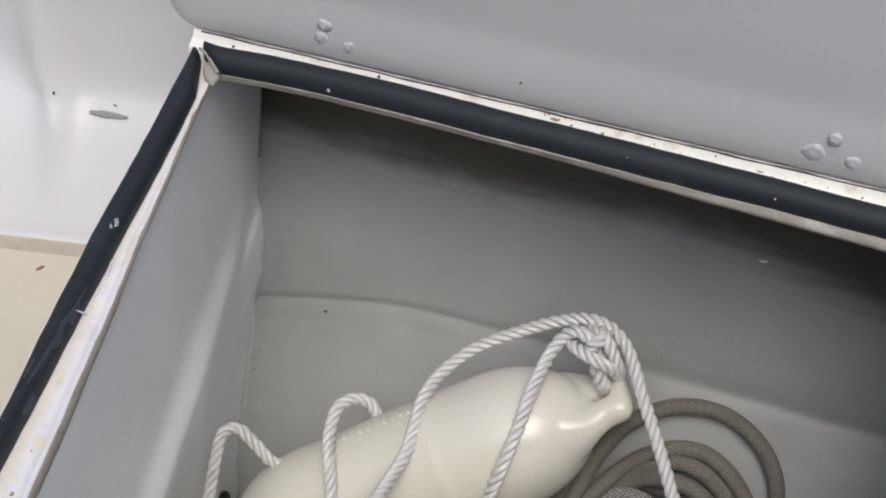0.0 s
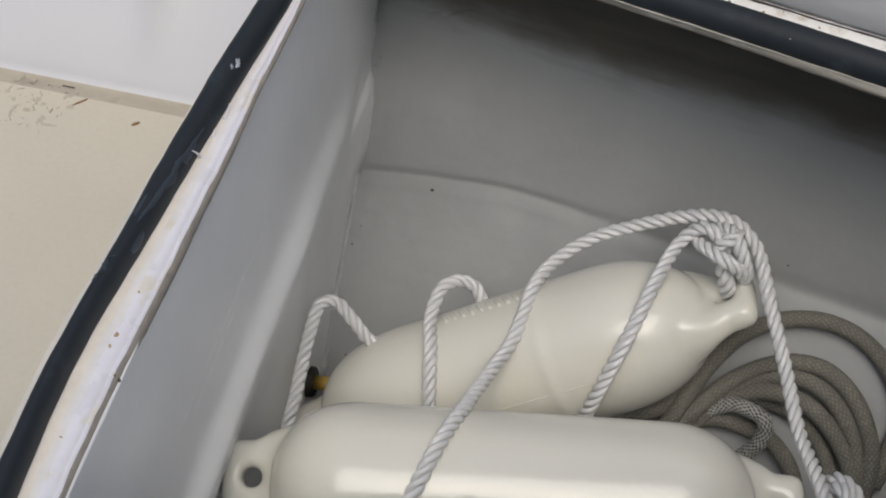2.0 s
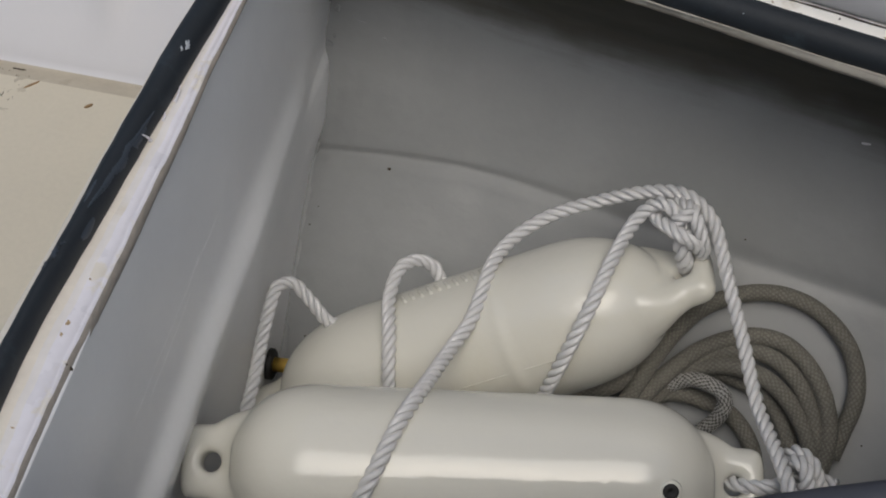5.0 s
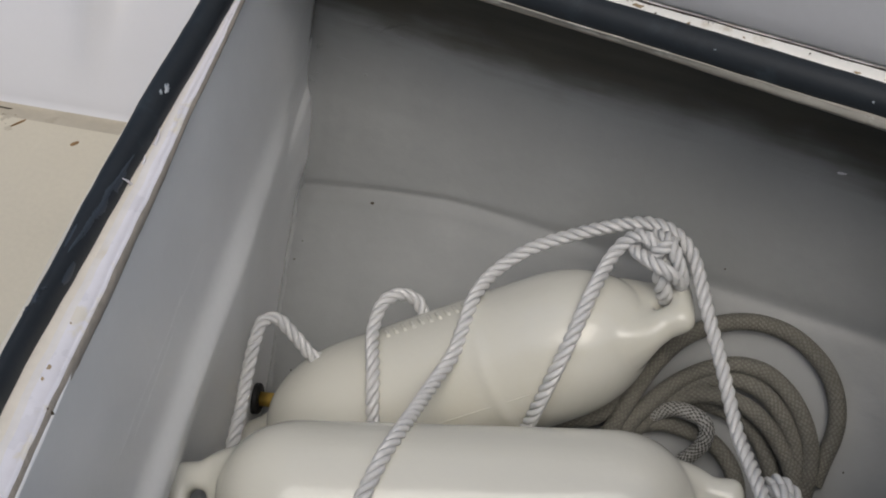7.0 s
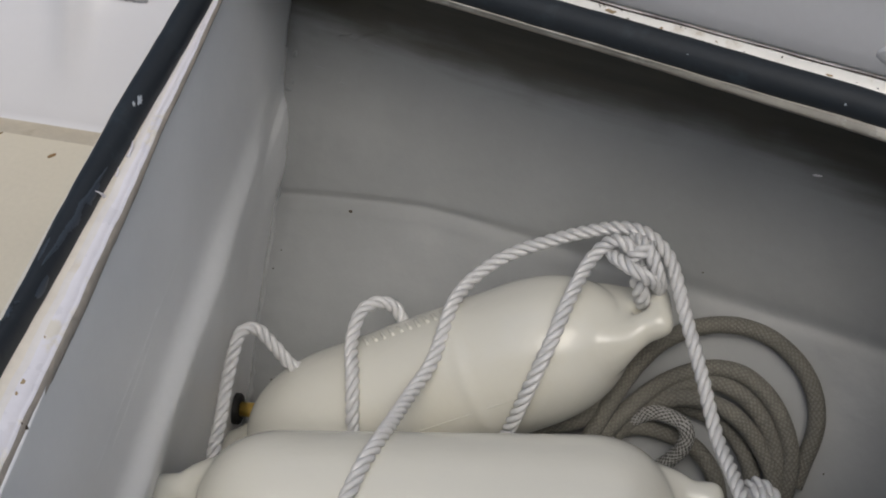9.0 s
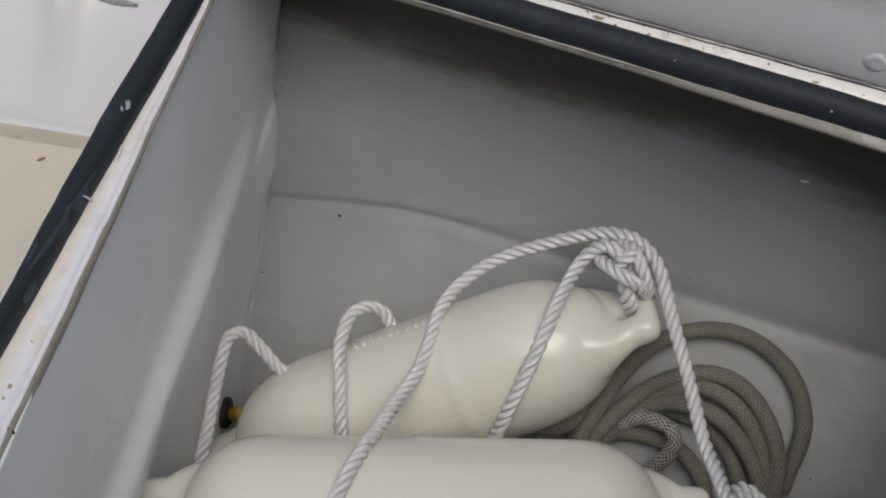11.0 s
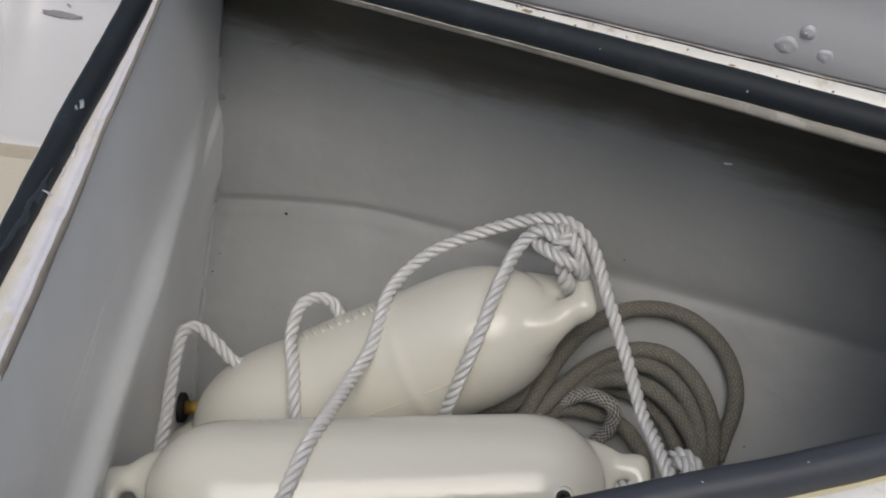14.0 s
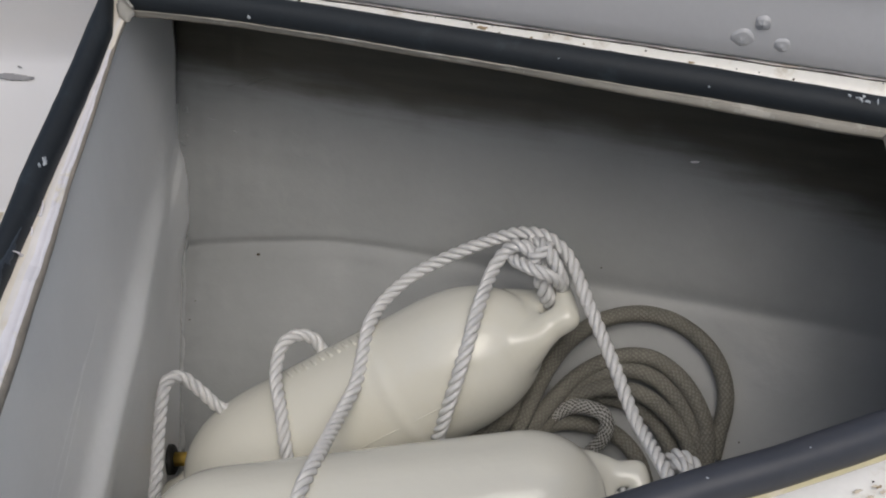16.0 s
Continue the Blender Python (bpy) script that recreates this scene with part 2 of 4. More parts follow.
def laid_rope(name, points, parent, radius=0.0053, pitch=0.0275, phase=0.0):
    """Three-strand twisted rope: each strand a helix of its own, ridged by its yarns."""
    holder = new(name)
    holder.parent = parent
    step = 0.0011
    line = spline(points, step)
    fr = frames_along(line)
    for s in range(3):
        helix = []
        for i, (p, (t, u, v)) in enumerate(zip(line, fr)):
            a = phase + 2 * math.pi * (s / 3 + i * step / pitch)
            helix.append(p + (u * math.cos(a) + v * math.sin(a)) * radius * 0.59)
        v, f = tube(helix, lambda i, a: radius * (0.485 + 0.026 * math.cos(9 * a + 0.42 * i) + 0.010 * noise.noise(Vector((i * 0.11, s * 3.0, phase)))), 20)
        part("strand", mesh_of("strand", v, f, NYLON), holder)
    return holder


def braided_rope(points, radius, mats, share, name="rope"):
    """Braided rope: two families of strands crossing over and under."""
    step, around, run = 0.0011, 11, 0.0052
    sides = around * 4
    line = spline(points, step)

    def cell(i, a):
        p, q = around * a / (2 * math.pi), i * step / run
        return p + q, p - q

    def skin(i, a):
        u, v = cell(i, a)
        fu, fv = u - math.floor(u), v - math.floor(v)
        if (math.floor(u) + math.floor(v)) % 2:
            fu, fv = fv, fu
        crown = math.sin(math.pi * fu) ** 0.6 * (0.55 + 0.45 * math.sin(math.pi * fv))
        return radius * (0.82 + 0.18 * crown + 0.02 * noise.noise(line[i] * 60))

    v, f = tube(line, skin, sides)
    me = mesh_of(name, v, f, mats[0])
    me.materials.append(mats[1])
    # grey turns: light on the crowns painted paler; flecked turn: pale crowns, dark flecks
    for k, poly in enumerate(me.polygons):
        i, j = divmod(k, sides)
        if i < len(line) - 1:
            poly.material_index = int(skin(i, 2 * math.pi * (j + 0.5) / sides) > radius * share)
    return me


def lathe(name, profile, mat, sides=32):
    """Turns (radius, height) pairs round z."""
    rows = [[Vector((r * math.cos(2 * math.pi * k / sides), r * math.sin(2 * math.pi * k / sides), h)) for k in range(sides)] for r, h in profile]
    v, f = grid(rows, closed_u=True)
    n = len(rows)
    f.append(tuple(range(sides - 1, -1, -1)))
    f.append(tuple((n - 1) * sides + k for k in range(sides)))
    return recalc(mesh_of(name, v, f, mat))


def wobble(p, scale, amount):
    return noise.noise(Vector(p) * scale) * amount


# ---- the opening: middle line of the seal, with the width of flange inside it ----
LEFT = [(-0.013, 0.041, 0.012), (-0.006, -0.005, 0.013), (0.0035, -0.058, 0.0155), (0.0112, -0.105, 0.0185), (0.0190, -0.154, 0.0212), (0.031, -0.2225, 0.0255), (0.0405, -0.2725, 0.0268), (0.0510, -0.3258, 0.028), (0.0589, -0.370, 0.0296), (0.0684, -0.410, 0.0291), (0.0768, -0.440, 0.0282), (0.112, -0.556, 0.026)]
NEAR = [(0.112, -0.556, 0.026), (0.250, -0.461, 0.0115), (0.360, -0.386, 0.0115), (0.421, -0.345, 0.0115), (0.482, -0.304, 0.0115), (0.541, -0.266, 0.0115), (0.594, -0.229, 0.0115), (0.638, -0.200, 0.030)]
RIGHT = [(0.638, -0.200, 0.030), (0.622, -0.135, 0.0285), (0.605, -0.065, 0.025), (0.591, -0.012, 0.0205), (0.577, 0.028, 0.016)]
FAR = [(0.577, 0.028, 0.016), (0.520, 0.031, 0.0170), (0.420, 0.0355, 0.0150), (0.350, 0.038, 0.0130), (0.290, 0.040, 0.0108), (0.150, 0.046, 0.0106), (0.060, 0.047, 0.0108), (-0.018, 0.0425, 0.012)]
# half the width of the rubber along the left side, where it is pinched
PINCH = ((0.05, 0.0098), (-0.06, 0.0096), (-0.12, 0.0098), (-0.17, 0.0094), (-0.22, 0.0087), (-0.26, 0.0079), (-0.30, 0.0070), (-0.33, 0.0063), (-0.37, 0.0058), (-0.44, 0.0062), (-0.56, 0.0085))


def half_width(y):
    for (a, p), (b, q) in zip(PINCH, PINCH[1:]):
        if b <= y <= a:
            return p + (q - p) * (a - y) / (a - b)
    return 0.0096


def finer(side, step=0.006):
    """More stations along one side of the opening, on a smooth line, without its last corner."""
    return [tuple(p) for p in spline(side, step)[:-1]]


LEFT_STATIONS = len(finer(LEFT))
LOOP = finer(LEFT) + finer(NEAR) + finer(RIGHT) + finer(FAR)


def inward(points, i, closed=True):
    n = len(points)
    a, b = Vector(points[(i - 1) % n][:2]), Vector(points[(i + 1) % n][:2])
    c = Vector(points[i][:2])
    t1, t2 = (c - a).normalized(), (b - c).normalized()
    n1, n2 = Vector((-t1.y, t1.x)), Vector((-t2.y, t2.x))
    m = (n1 + n2).normalized()
    return m / max(m.dot(n1), 0.4)


# ---- setting: coaming flange, locker sides, hull, deck ----
def build_flange():
    """The moulded flange round the hatch: outer edge, seat of the seal, worn strip, painted strip, rolled inner edge."""
    rows = []
    for i, (x, y, w) in enumerate(LOOP):
        n = inward(LOOP, i)
        c = Vector((x, y))
        rubber = half_width(y) if i < LEFT_STATIONS else 0.0112
        share = 0.14 + 0.32 * min(1.0, max(0.0, (-0.10 - y) / 0.09)) if i < LEFT_STATIONS else 0.38
        worn = rubber + share * max(w - rubber, 0.001) + noise.noise(Vector((x, y, 0)) * 60) * 0.035 * w + noise.noise(Vector((x, y, 4)) * 190) * 0.02 * w
        ww = w + noise.noise(Vector((x, y, 9)) * 35) * 0.0003 + noise.noise(Vector((x, y, 7)) * 140) * 0.0003
        raw = 0.0016 + 0.0008 * noise.noise(Vector((x, y, 5)) * 70) if w > 0.0135 else 0.0003
        bead = 0.0011 * min(1.0, max(0.0, (w - 0.0145) / 0.006)) if i < LEFT_STATIONS else 0.0
        deep = 0.0184 + (0.0030 + 0.0050 * min(1.0, max(0.0, (-0.17 - y) / 0.12)) if i < LEFT_STATIONS else 0.0040)
        prof = [(0.016, -0.0235), (0.016, -0.020), (0.014, -0.0165), (0.0, -0.0160), (-worn * 0.72, -0.0158), (-worn, -0.0160), (-worn - 0.0006, -0.0164), (-ww + raw + bead * 2.6 + 0.0008, -0.0164), (-ww + raw + bead * 1.5 + 0.0006, -0.0164 + bead), (-ww + raw + bead * 0.5 + 0.0003, -0.0164 + 0.7 * bead), (-ww + raw, -0.0170), (-ww, -0.0184), (-ww - 0.0001, -deep + 0.002), (-ww + 0.0004, -deep), (0.008, -0.0268)]
        rows.append([Vector((*(c - n * o), z + noise.noise(Vector((x, y, 2)) * 40) * 0.0005)) for o, z in prof])
    v, f = grid(rows, closed_v=True)
    me = recalc(mesh_of("coaming_flange", v, f, LIP))
    me.materials.append(FLANGE_PAINT)
    me.materials.append(RAW)
    me.materials.append(FAR_LIP)
    me.materials.append(WORN_THIN)
    me.materials.append(YELLOWED)
    far_from = len(LOOP) - len(finer(FAR))
    per = len(rows[0]) - 1
    for k, poly in enumerate(me.polygons):
        row, col = divmod(k, per)
        if LEFT_STATIONS <= row < LEFT_STATIONS + len(finer(NEAR)) and col <= 3:
            poly.material_index = 5
        elif row >= far_from and 3 <= col <= 11:
            poly.material_index = 3
        elif 5 <= col <= 9 and LOOP[row][2] > 0.0135:
            poly.material_index = 1
        elif col == 4 and row < LEFT_STATIONS:
            poly.material_index = 4
        elif col in (10, 11, 12):
            poly.material_index = 2
    ob = part("coaming_flange", me)
    return tagged(ob, "cream painted fibreglass flange round the open hatch", "coaming", kind="structure")


build_flange()


def bulkhead_x(y):
    return 0.0155 - 0.2485 * (y + 0.055)


CORNER = ((-0.36, -0.002), (-0.320, -0.0012), (-0.285, 0.0000), (-0.264, 0.0004), (-0.250, -0.0010), (-0.238, -0.0056), (-0.226, -0.0062), (-0.212, -0.0050), (-0.196, -0.0035), (-0.15, -0.0010), (0.0, 0.0))


def in_corner(z):
    """How far the bulkhead's face stands out beside the hull: a hollow above the end of the glass tape."""
    for (za, a), (zb, b) in zip(CORNER, CORNER[1:]):
        if z <= zb:
            q = min(1.0, max(0.0, (z - za) / (zb - za)))
            return a + (b - a) * q * q * (3 - 2 * q) 
    return 0.0


def bulkhead_point(y, z, proud=0.0):
    """The bulkhead's face: flat above, a soft ridge where the glass tape laps over, a little set back below."""
    n = Vector((1, 0.2485)).normalized()
    d = z + 0.219 + 0.006 * math.sin(y * 9)
    low = 1 / (1 + math.exp((d + 0.035) / 0.024))
    ridge = 0.0125 * min(1.0, max(0.25, (0.16 - y) / 0.30))
    off = -0.004 - (0.007 + 0.013 * min(1.0, max(0.0, (-0.12 - y) / 0.12))) * low + ridge * math.exp(-(d / (0.021 if d > 0 else 0.085)) ** 2) + wobble((y, z, 3), 14, 0.0012) + wobble((y, z, 8), 45, 0.0003)
    by = min(1.0, max(0.0, (y - 0.010) / 0.085)) * min(1.0, max(0.0, (z + 0.345) / 0.05))
    off += (in_corner(z) + 0.0006 * noise.noise(Vector((z * 55, y * 60, 4))) - off) * by * by * (3 - 2 * by) + proud
    return Vector((bulkhead_x(y) + n.x * off, y + n.y * off, z))


def build_bulkhead():
    rows = []
    for iz in range(220):
        z = -0.021 - 0.56 * iz / 219
        row = []
        # the edge is not glassed in up here and stops just short of the hull
        short = 1 / (1 + math.exp(-(z + 0.211) / 0.003))
        end = 0.235 + (0.0705 + 0.553 * (z + 0.327) - 0.0045 - 0.003 * noise.noise(Vector((z * 70, 0, 1))) - 0.0060 * math.exp(-((z + 0.202) / 0.007) ** 2) - 0.235) * short
        for iy in range(70):
            y = end - (0.605 + end) * iy / 69
            row.append(bulkhead_point(y, z))
        rows.append(row)
    v, f = grid(rows)
    ob = part("wall_bulkhead", mesh_of("wall_bulkhead", v, f, LIT_BULKHEAD_PAINT))
    sol = ob.modifiers.new("thickness", "SOLIDIFY")
    sol.thickness, sol.offset = 0.012, -1
    # pale rub marks left by the gear
    for y0, y1, z0, z1, w in ((-0.165, -0.345, -0.1390, -0.1350, 0.0011), (-0.208, -0.230, -0.1345, -0.1370, 0.0026), (-0.230, -0.315, -0.1460, -0.1490, 0.0012)):
        strip = []
        for k in range(41):
            q = k / 40
            y, z = y0 + (y1 - y0) * q, z0 + (z1 - z0) * q + 0.0012 * noise.noise(Vector((q * 5, y0 * 30, 2)))
            half = 1.1 * w * math.sin(math.pi * q) ** 0.6 * (0.75 + 0.6 * noise.noise(Vector((q * 9, y0 * 50, 5)))) + 0.00008
            strip.append([bulkhead_point(y, z - half, -0.0002), bulkhead_point(y, z - 0.6 * half, 0.00012), bulkhead_point(y, z + 0.6 * half, 0.00012), bulkhead_point(y, z + half, -0.0002)])
        v, f = grid(strip)
        part("rub_mark", mesh_of("rub_mark", v, f, RUBBED), ob, "pale rub mark")
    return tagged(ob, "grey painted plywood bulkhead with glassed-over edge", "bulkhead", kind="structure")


build_bulkhead()


def chine(x):
    """Height and distance of the soft chine along the hull."""
    z = -0.290 - 0.028 * max(0.0, (0.17 - x) / 0.18) ** 1.6 - 0.012 * max(0.0, (x - 0.45) / 0.2) ** 2
    return 0.086 - 0.010 * max(0.0, (0.12 - x) / 0.13), z


def hull_point(x, s):
    """Section of the hull: s in metres from the chine, up the side (+) or down the bottom (-)."""
    yc, zc = chine(x)
    up, down = Vector((0.484, 0.875)), Vector((-0.762, -0.648))
    soft = 0.003
    a = 0.5 * (s + math.sqrt(s * s + soft * soft))
    b = 0.5 * (-s + math.sqrt(s * s + soft * soft))
    y, z = yc + up.x * a + down.x * b - 0.004, zc + up.y * a + down.y * b - 0.004
    if z < -0.44:
        z = -0.44 - 0.035 * (1 - math.exp((z + 0.44) / 0.035))
    return y, z


def on_hull(x, s, proud=0.0):
    """A place on the painted hull: lumpy laminate, a crease at the chine, glass tape lapped over the corner."""
    y, z = hull_point(x, s)
    w = wobble((x, y, z), 9, 0.0030) + wobble((x, y, z), 26, 0.0012) + wobble((x, y, z), 60, 0.00035)
    # thick paint, brushed down the side, wrinkled by the corner
    w += 0.0007 * noise.noise(Vector((x * 75, z * 16, 5))) * math.exp(-max(0.0, x) / 0.16) + 0.0005 * noise.noise(Vector((x * 90, z * 110, 8))) * math.exp(-((z + 0.19) / 0.03) ** 2) * math.exp(-max(0.0, x) / 0.12)
    right = min(1.0, max(0.0, (x - 0.14) / 0.16))
    w += (1 - 0.30 * right) * -0.0027 * math.exp(-((s - 0.004) / (0.0034 + 0.004 * right)) ** 2) + (1 - right) * 0.0007 * math.exp(-((s + 0.008) / 0.0055) ** 2)
    if z < -0.165:
        gap = x - bulkhead_x(y) + 0.006 * noise.noise(Vector((s * 22, 3, 0)))
        w += 0.0010 * math.exp(-(max(gap, 0) / 0.010) ** 2) + 0.0014 * noise.noise(Vector((s * 55, x * 60, 2))) * math.exp(-(gap / 0.016) ** 2)
    return Vector((x, y - 0.7 * (w + proud), z + 0.7 * (w + proud)))


def hull_at(x, z, proud=0.0):
    """The place on the hull at a given length and height."""
    low, high = -0.25, 0.30
    for _ in range(40):
        mid = (low + high) / 2
        if on_hull(x, mid).z < z:
            low = mid
        else:
            high = mid
    return on_hull(x, low, proud)


def build_hull():
    rows = []
    for x in [-0.064 + 0.0022 * i for i in range(62)] + [0.0724 + 0.0085 * i for i in range(1, 101)]:
        rows.append([on_hull(x, 0.345 - 0.945 * i / 639) for i in range(640)])
    v, f = grid(rows)
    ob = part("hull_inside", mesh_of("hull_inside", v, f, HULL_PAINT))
    return tagged(ob, "grey painted hull inside, dark brown under the deck", "hull", kind="structure")


build_hull()


def build_fillet():
    """Uneven putty bead where the bulkhead meets the hull."""
    pts = []
    for i in range(60):
        s = 0.088 - 0.348 * i / 59
        x = -0.02
        for _ in range(6):
            y, z = hull_point(x, s)
            x = bulkhead_x(y) - 0.005 - 0.004 / (1 + math.exp((z + 0.25) / 0.024)) + 0.003
        pts.append((x - 0.0034 + 0.0022 * noise.noise(Vector((s * 38, 0, 0))), y + 0.0014, z - 0.0008))
    line = spline(pts, 0.002)
    v, f = tube(line, lambda i, a: 0.0042 + 0.0016 * math.exp(-((line[i].z + 0.225) / 0.012) ** 2) + 0.0020 * noise.noise(line[i] * 45) + 0.0012 * noise.noise(line[i] * 240) + 0.0009 * noise.noise(line[i] * 160 + Vector((a, 0, 0))), 12)
    tagged(part("corner_fillet", mesh_of("corner_fillet", v, f, HULL_PAINT)), "uneven grey painted putty fillet in the corner", "fillet", kind="structure")


build_fillet()


def slab(name, corners, top, thick, mat, label, category, bevel=0.003):
    """A flat plate with the given outline."""
    bm = bmesh.new()
    vs = [bm.verts.new((x, y, top)) for x, y in corners]
    face = bm.faces.new(vs)
    ex = bmesh.ops.extrude_face_region(bm, geom=[face])
    bmesh.ops.translate(bm, vec=(0, 0, -thick), verts=[g for g in ex["geom"] if isinstance(g, bmesh.types.BMVert)])
    bmesh.ops.recalc_face_normals(bm, faces=bm.faces)
    if bevel:
        bmesh.ops.bevel(bm, geom=list(bm.edges), offset=bevel, segments=2, affect="EDGES", profile=0.5)
    me = bpy.data.meshes.new(name)
    bm.to_mesh(me)
    bm.free()
    me.materials.append(mat)
    return tagged(part(name, me), label, category, kind="structure")


# deck round the flange, left open over the hatch
slab("deck_far", [(-0.085, 0.260), (-0.070, 0.190), (-0.034, 0.052), (-0.022, 0.056), (0.3, 0.054), (0.606, 0.040), (1.65, 0.040), (1.65, 0.50), (-0.085, 0.50)], -0.012, 0.012, GUTTER, "weathered white gelcoat gutter behind the hatch", "deck")
slab("deck_right", [(0.600, 0.031), (0.655, -0.196), (1.65, -0.196), (1.65, 0.031)], -0.014, 0.03, WHITE, "white gelcoat side deck beside the hatch", "deck")


UPSTAND = ((-0.0075, -0.0135), (-0.0070, -0.0116), (-0.0045, -0.0110), (-0.0022, -0.0090), (-0.0008, -0.0058), (0.0008, -0.0042), (0.006, -0.0038), (0.010, -0.014))


def on_gutter(x, share):
    """A place across the gutter: 0 by the seal, 1 at the foot of the lid."""
    o = -0.0068 + 0.0070 * share
    y = 0.064 - 0.020 * x + o
    for (a, za), (b, zb) in zip(UPSTAND, UPSTAND[1:]):
        if a <= o <= b:
            return Vector((x, y, za + (zb - za) * (o - a) / (b - a) + 0.0002)), Vector((0, za - zb, b - a)).normalized()


def build_upstand():
    """Coved edge of the gutter, rising to the foot of the lid."""
    rows = []
    for i in range(90):
        x = -0.0335 + 0.7135 * i / 89
        y = 0.064 - 0.020 * x
        rows.append([Vector((x, y + o, z + wobble((x, o, 0), 60, 0.0003))) for o, z in UPSTAND])
    v, f = grid(rows)
    tagged(part("gutter_edge", recalc(mesh_of("gutter_edge", v, f, GUTTER))), "white gelcoat edge of the gutter under the lid", "deck", kind="structure")


build_upstand()


def build_near_deck():
    """Rolled gutter and deck on the near side of the hatch."""
    a, b = Vector((0.112, -0.556)), Vector((0.638, -0.200))
    t = (b - a).normalized()
    out = Vector((t.y, -t.x))
    prof = [(0.011, -0.0185), (0.0150, -0.0156), (0.026, -0.0180), (0.040, -0.0185), (0.050, -0.013), (0.058, -0.0095), (0.075, -0.008), (0.11, -0.008), (0.30, -0.0115), (0.40, -0.0130)]
    rows = []
    for i in range(60):
        p = a + t * (-0.05 + 0.72 * i / 59)
        rows.append([Vector((*(p + out * (o + wobble((p.x, p.y, o), 30, 0.0008))), z)) for o, z in prof])
    v, f = grid(rows)
    me = recalc(mesh_of("deck_near", v, f, DECK_WHITE))
    me.materials.append(GUTTER)
    for k, poly in enumerate(me.polygons):
        if k % 9 < 5:
            poly.material_index = 1
    ob = part("deck_near", me)
    sol = ob.modifiers.new("thickness", "SOLIDIFY")
    sol.thickness = 0.006
    tagged(ob, "white gelcoat deck with a stained cream gutter", "deck", kind="structure")


build_near_deck()


def build_cockpit():
    """Sunken cockpit beside the hatch: cream sole, sloped white moulding, wall behind."""
    o, d = Vector((-0.313, 0.1225)), Vector((0.983, 0.186))
    back = Vector((-d.y, d.x))
    prof = [(-0.037, -0.3840), (-0.024, -0.3828), (-0.013, -0.3856), (-0.004, -0.3888), (0.001, -0.3880), (0.005, -0.3800), (0.012, -0.371), (0.03, -0.349), (0.075, -0.296), (0.092, -0.280), (0.104, -0.272), (0.112, -0.262), (0.118, -0.24), (0.125, -0.15), (0.133, -0.030), (0.135, -0.018), (0.141, -0.0118), (0.150, -0.0110)]

    def flare(u, z):
        """A buttress that widens down to the ledge where the moulding turns."""
        foot = min(1.0, max(0.0, (-0.11 - z) / 0.16)) if z > -0.273 else max(0.0, 1 - (-0.272 - z) / 0.05)
        return foot * math.exp(-((u + 0.030 - 0.31 * (-0.166 - max(z, -0.28))) / 0.019) ** 2)

    rows = []
    for i in range(240):
        u = -1.42 + 1.72 * i / 239
        turn = 1 / (1 + math.exp((u + 0.035) / 0.010))
        row = []
        for k, (b, z) in enumerate(prof):
            q = o + d * u + back * (b + turn * min(0.12, max(0, -0.025 - u) * 0.6) * min(1.0, max(0, k - 9) / 3) - 0.030 * flare(u, z))
            row.append(Vector((q.x, q.y, z)))
        rows.append(row)
    v, f = grid(rows)
    me = recalc(mesh_of("cockpit_side", v, f, WHITE))
    me.materials.append(CREAM)
    me.materials.append(SOLE_JOINT)
    for k, poly in enumerate(me.polygons):
        if k % (len(prof) - 1) < 4:
            poly.material_index = 2 if k % (len(prof) - 1) > 0 else 1
    ob = part("cockpit_side", me)
    tagged(ob, "white gelcoat cockpit moulding sloping up from the sole", "moulding", kind="structure")
    slab("cockpit_sole", [(-1.7, -1.41), (0.09, -1.41), (0.09, -0.56), (0.038, -0.359), (-0.002, -0.154), (-0.06, 0.137), (-1.7, -0.181)], -0.383, 0.02, CREAM, "cream painted cockpit sole with dry leaf scraps", "floor", 0)
    # outer face of the locker towards the cockpit
    rows = []
    for x, y, w in LEFT:
        rows.append([Vector((x - 0.014, y - 0.003, -0.020)), Vector((x - 0.030, y - 0.003, -0.20)), Vector((x - 0.034, y - 0.003, -0.39))])
    rows.insert(0, [Vector((-0.080, 0.25, z)) for z in (-0.02, -0.20, -0.39)])
    rows.append([Vector((0.100, -1.41, z)) for z in (-0.020, -0.20, -0.39)])
    v, f = grid(rows)
    tagged(part("locker_side", mesh_of("locker_side", v, f, WHITE)), "white gelcoat outer side of the locker", "moulding", kind="structure")


build_cockpit()
slab("deck_underside", [(-0.028, 0.058), (0.60, 0.042), (0.95, 0.042), (0.95, 0.40), (-0.028, 0.40)], -0.0245, 0.006, GREY, "grey painted underside of the deck", "ceiling", 0)
slab("wall_near", [(0.10, -0.60), (0.11, -0.575), (0.66, -0.215), (0.92, -0.215), (0.92, -0.60)], -0.03, 0.56, GREY, "grey painted near side of the locker", "wall", 0)
slab("wall_right", [(0.80, -0.62), (0.82, -0.62), (0.82, 0.36), (0.80, 0.36)], -0.045, 0.54, GREY, "grey painted end wall of the locker", "wall", 0)
# unseen wall, added to keep low sky light out of the locker
slab("wall_sky_block", [(-1.75, -1.44), (1.65, -1.44), (1.65, -1.40), (-1.75, -1.40)], 0.95, 1.36, EARTH, "plain dull wall added out of view to block low sky", "wall", 0)
slab("deck_inner", [(0.100, -1.40), (1.65, -1.40), (1.65, -0.196), (0.712, -0.196), (0.712, -0.247), (0.116, -0.650)], -0.0135, 0.012, DECK_WHITE, "white gelcoat deck beside the cockpit", "deck")
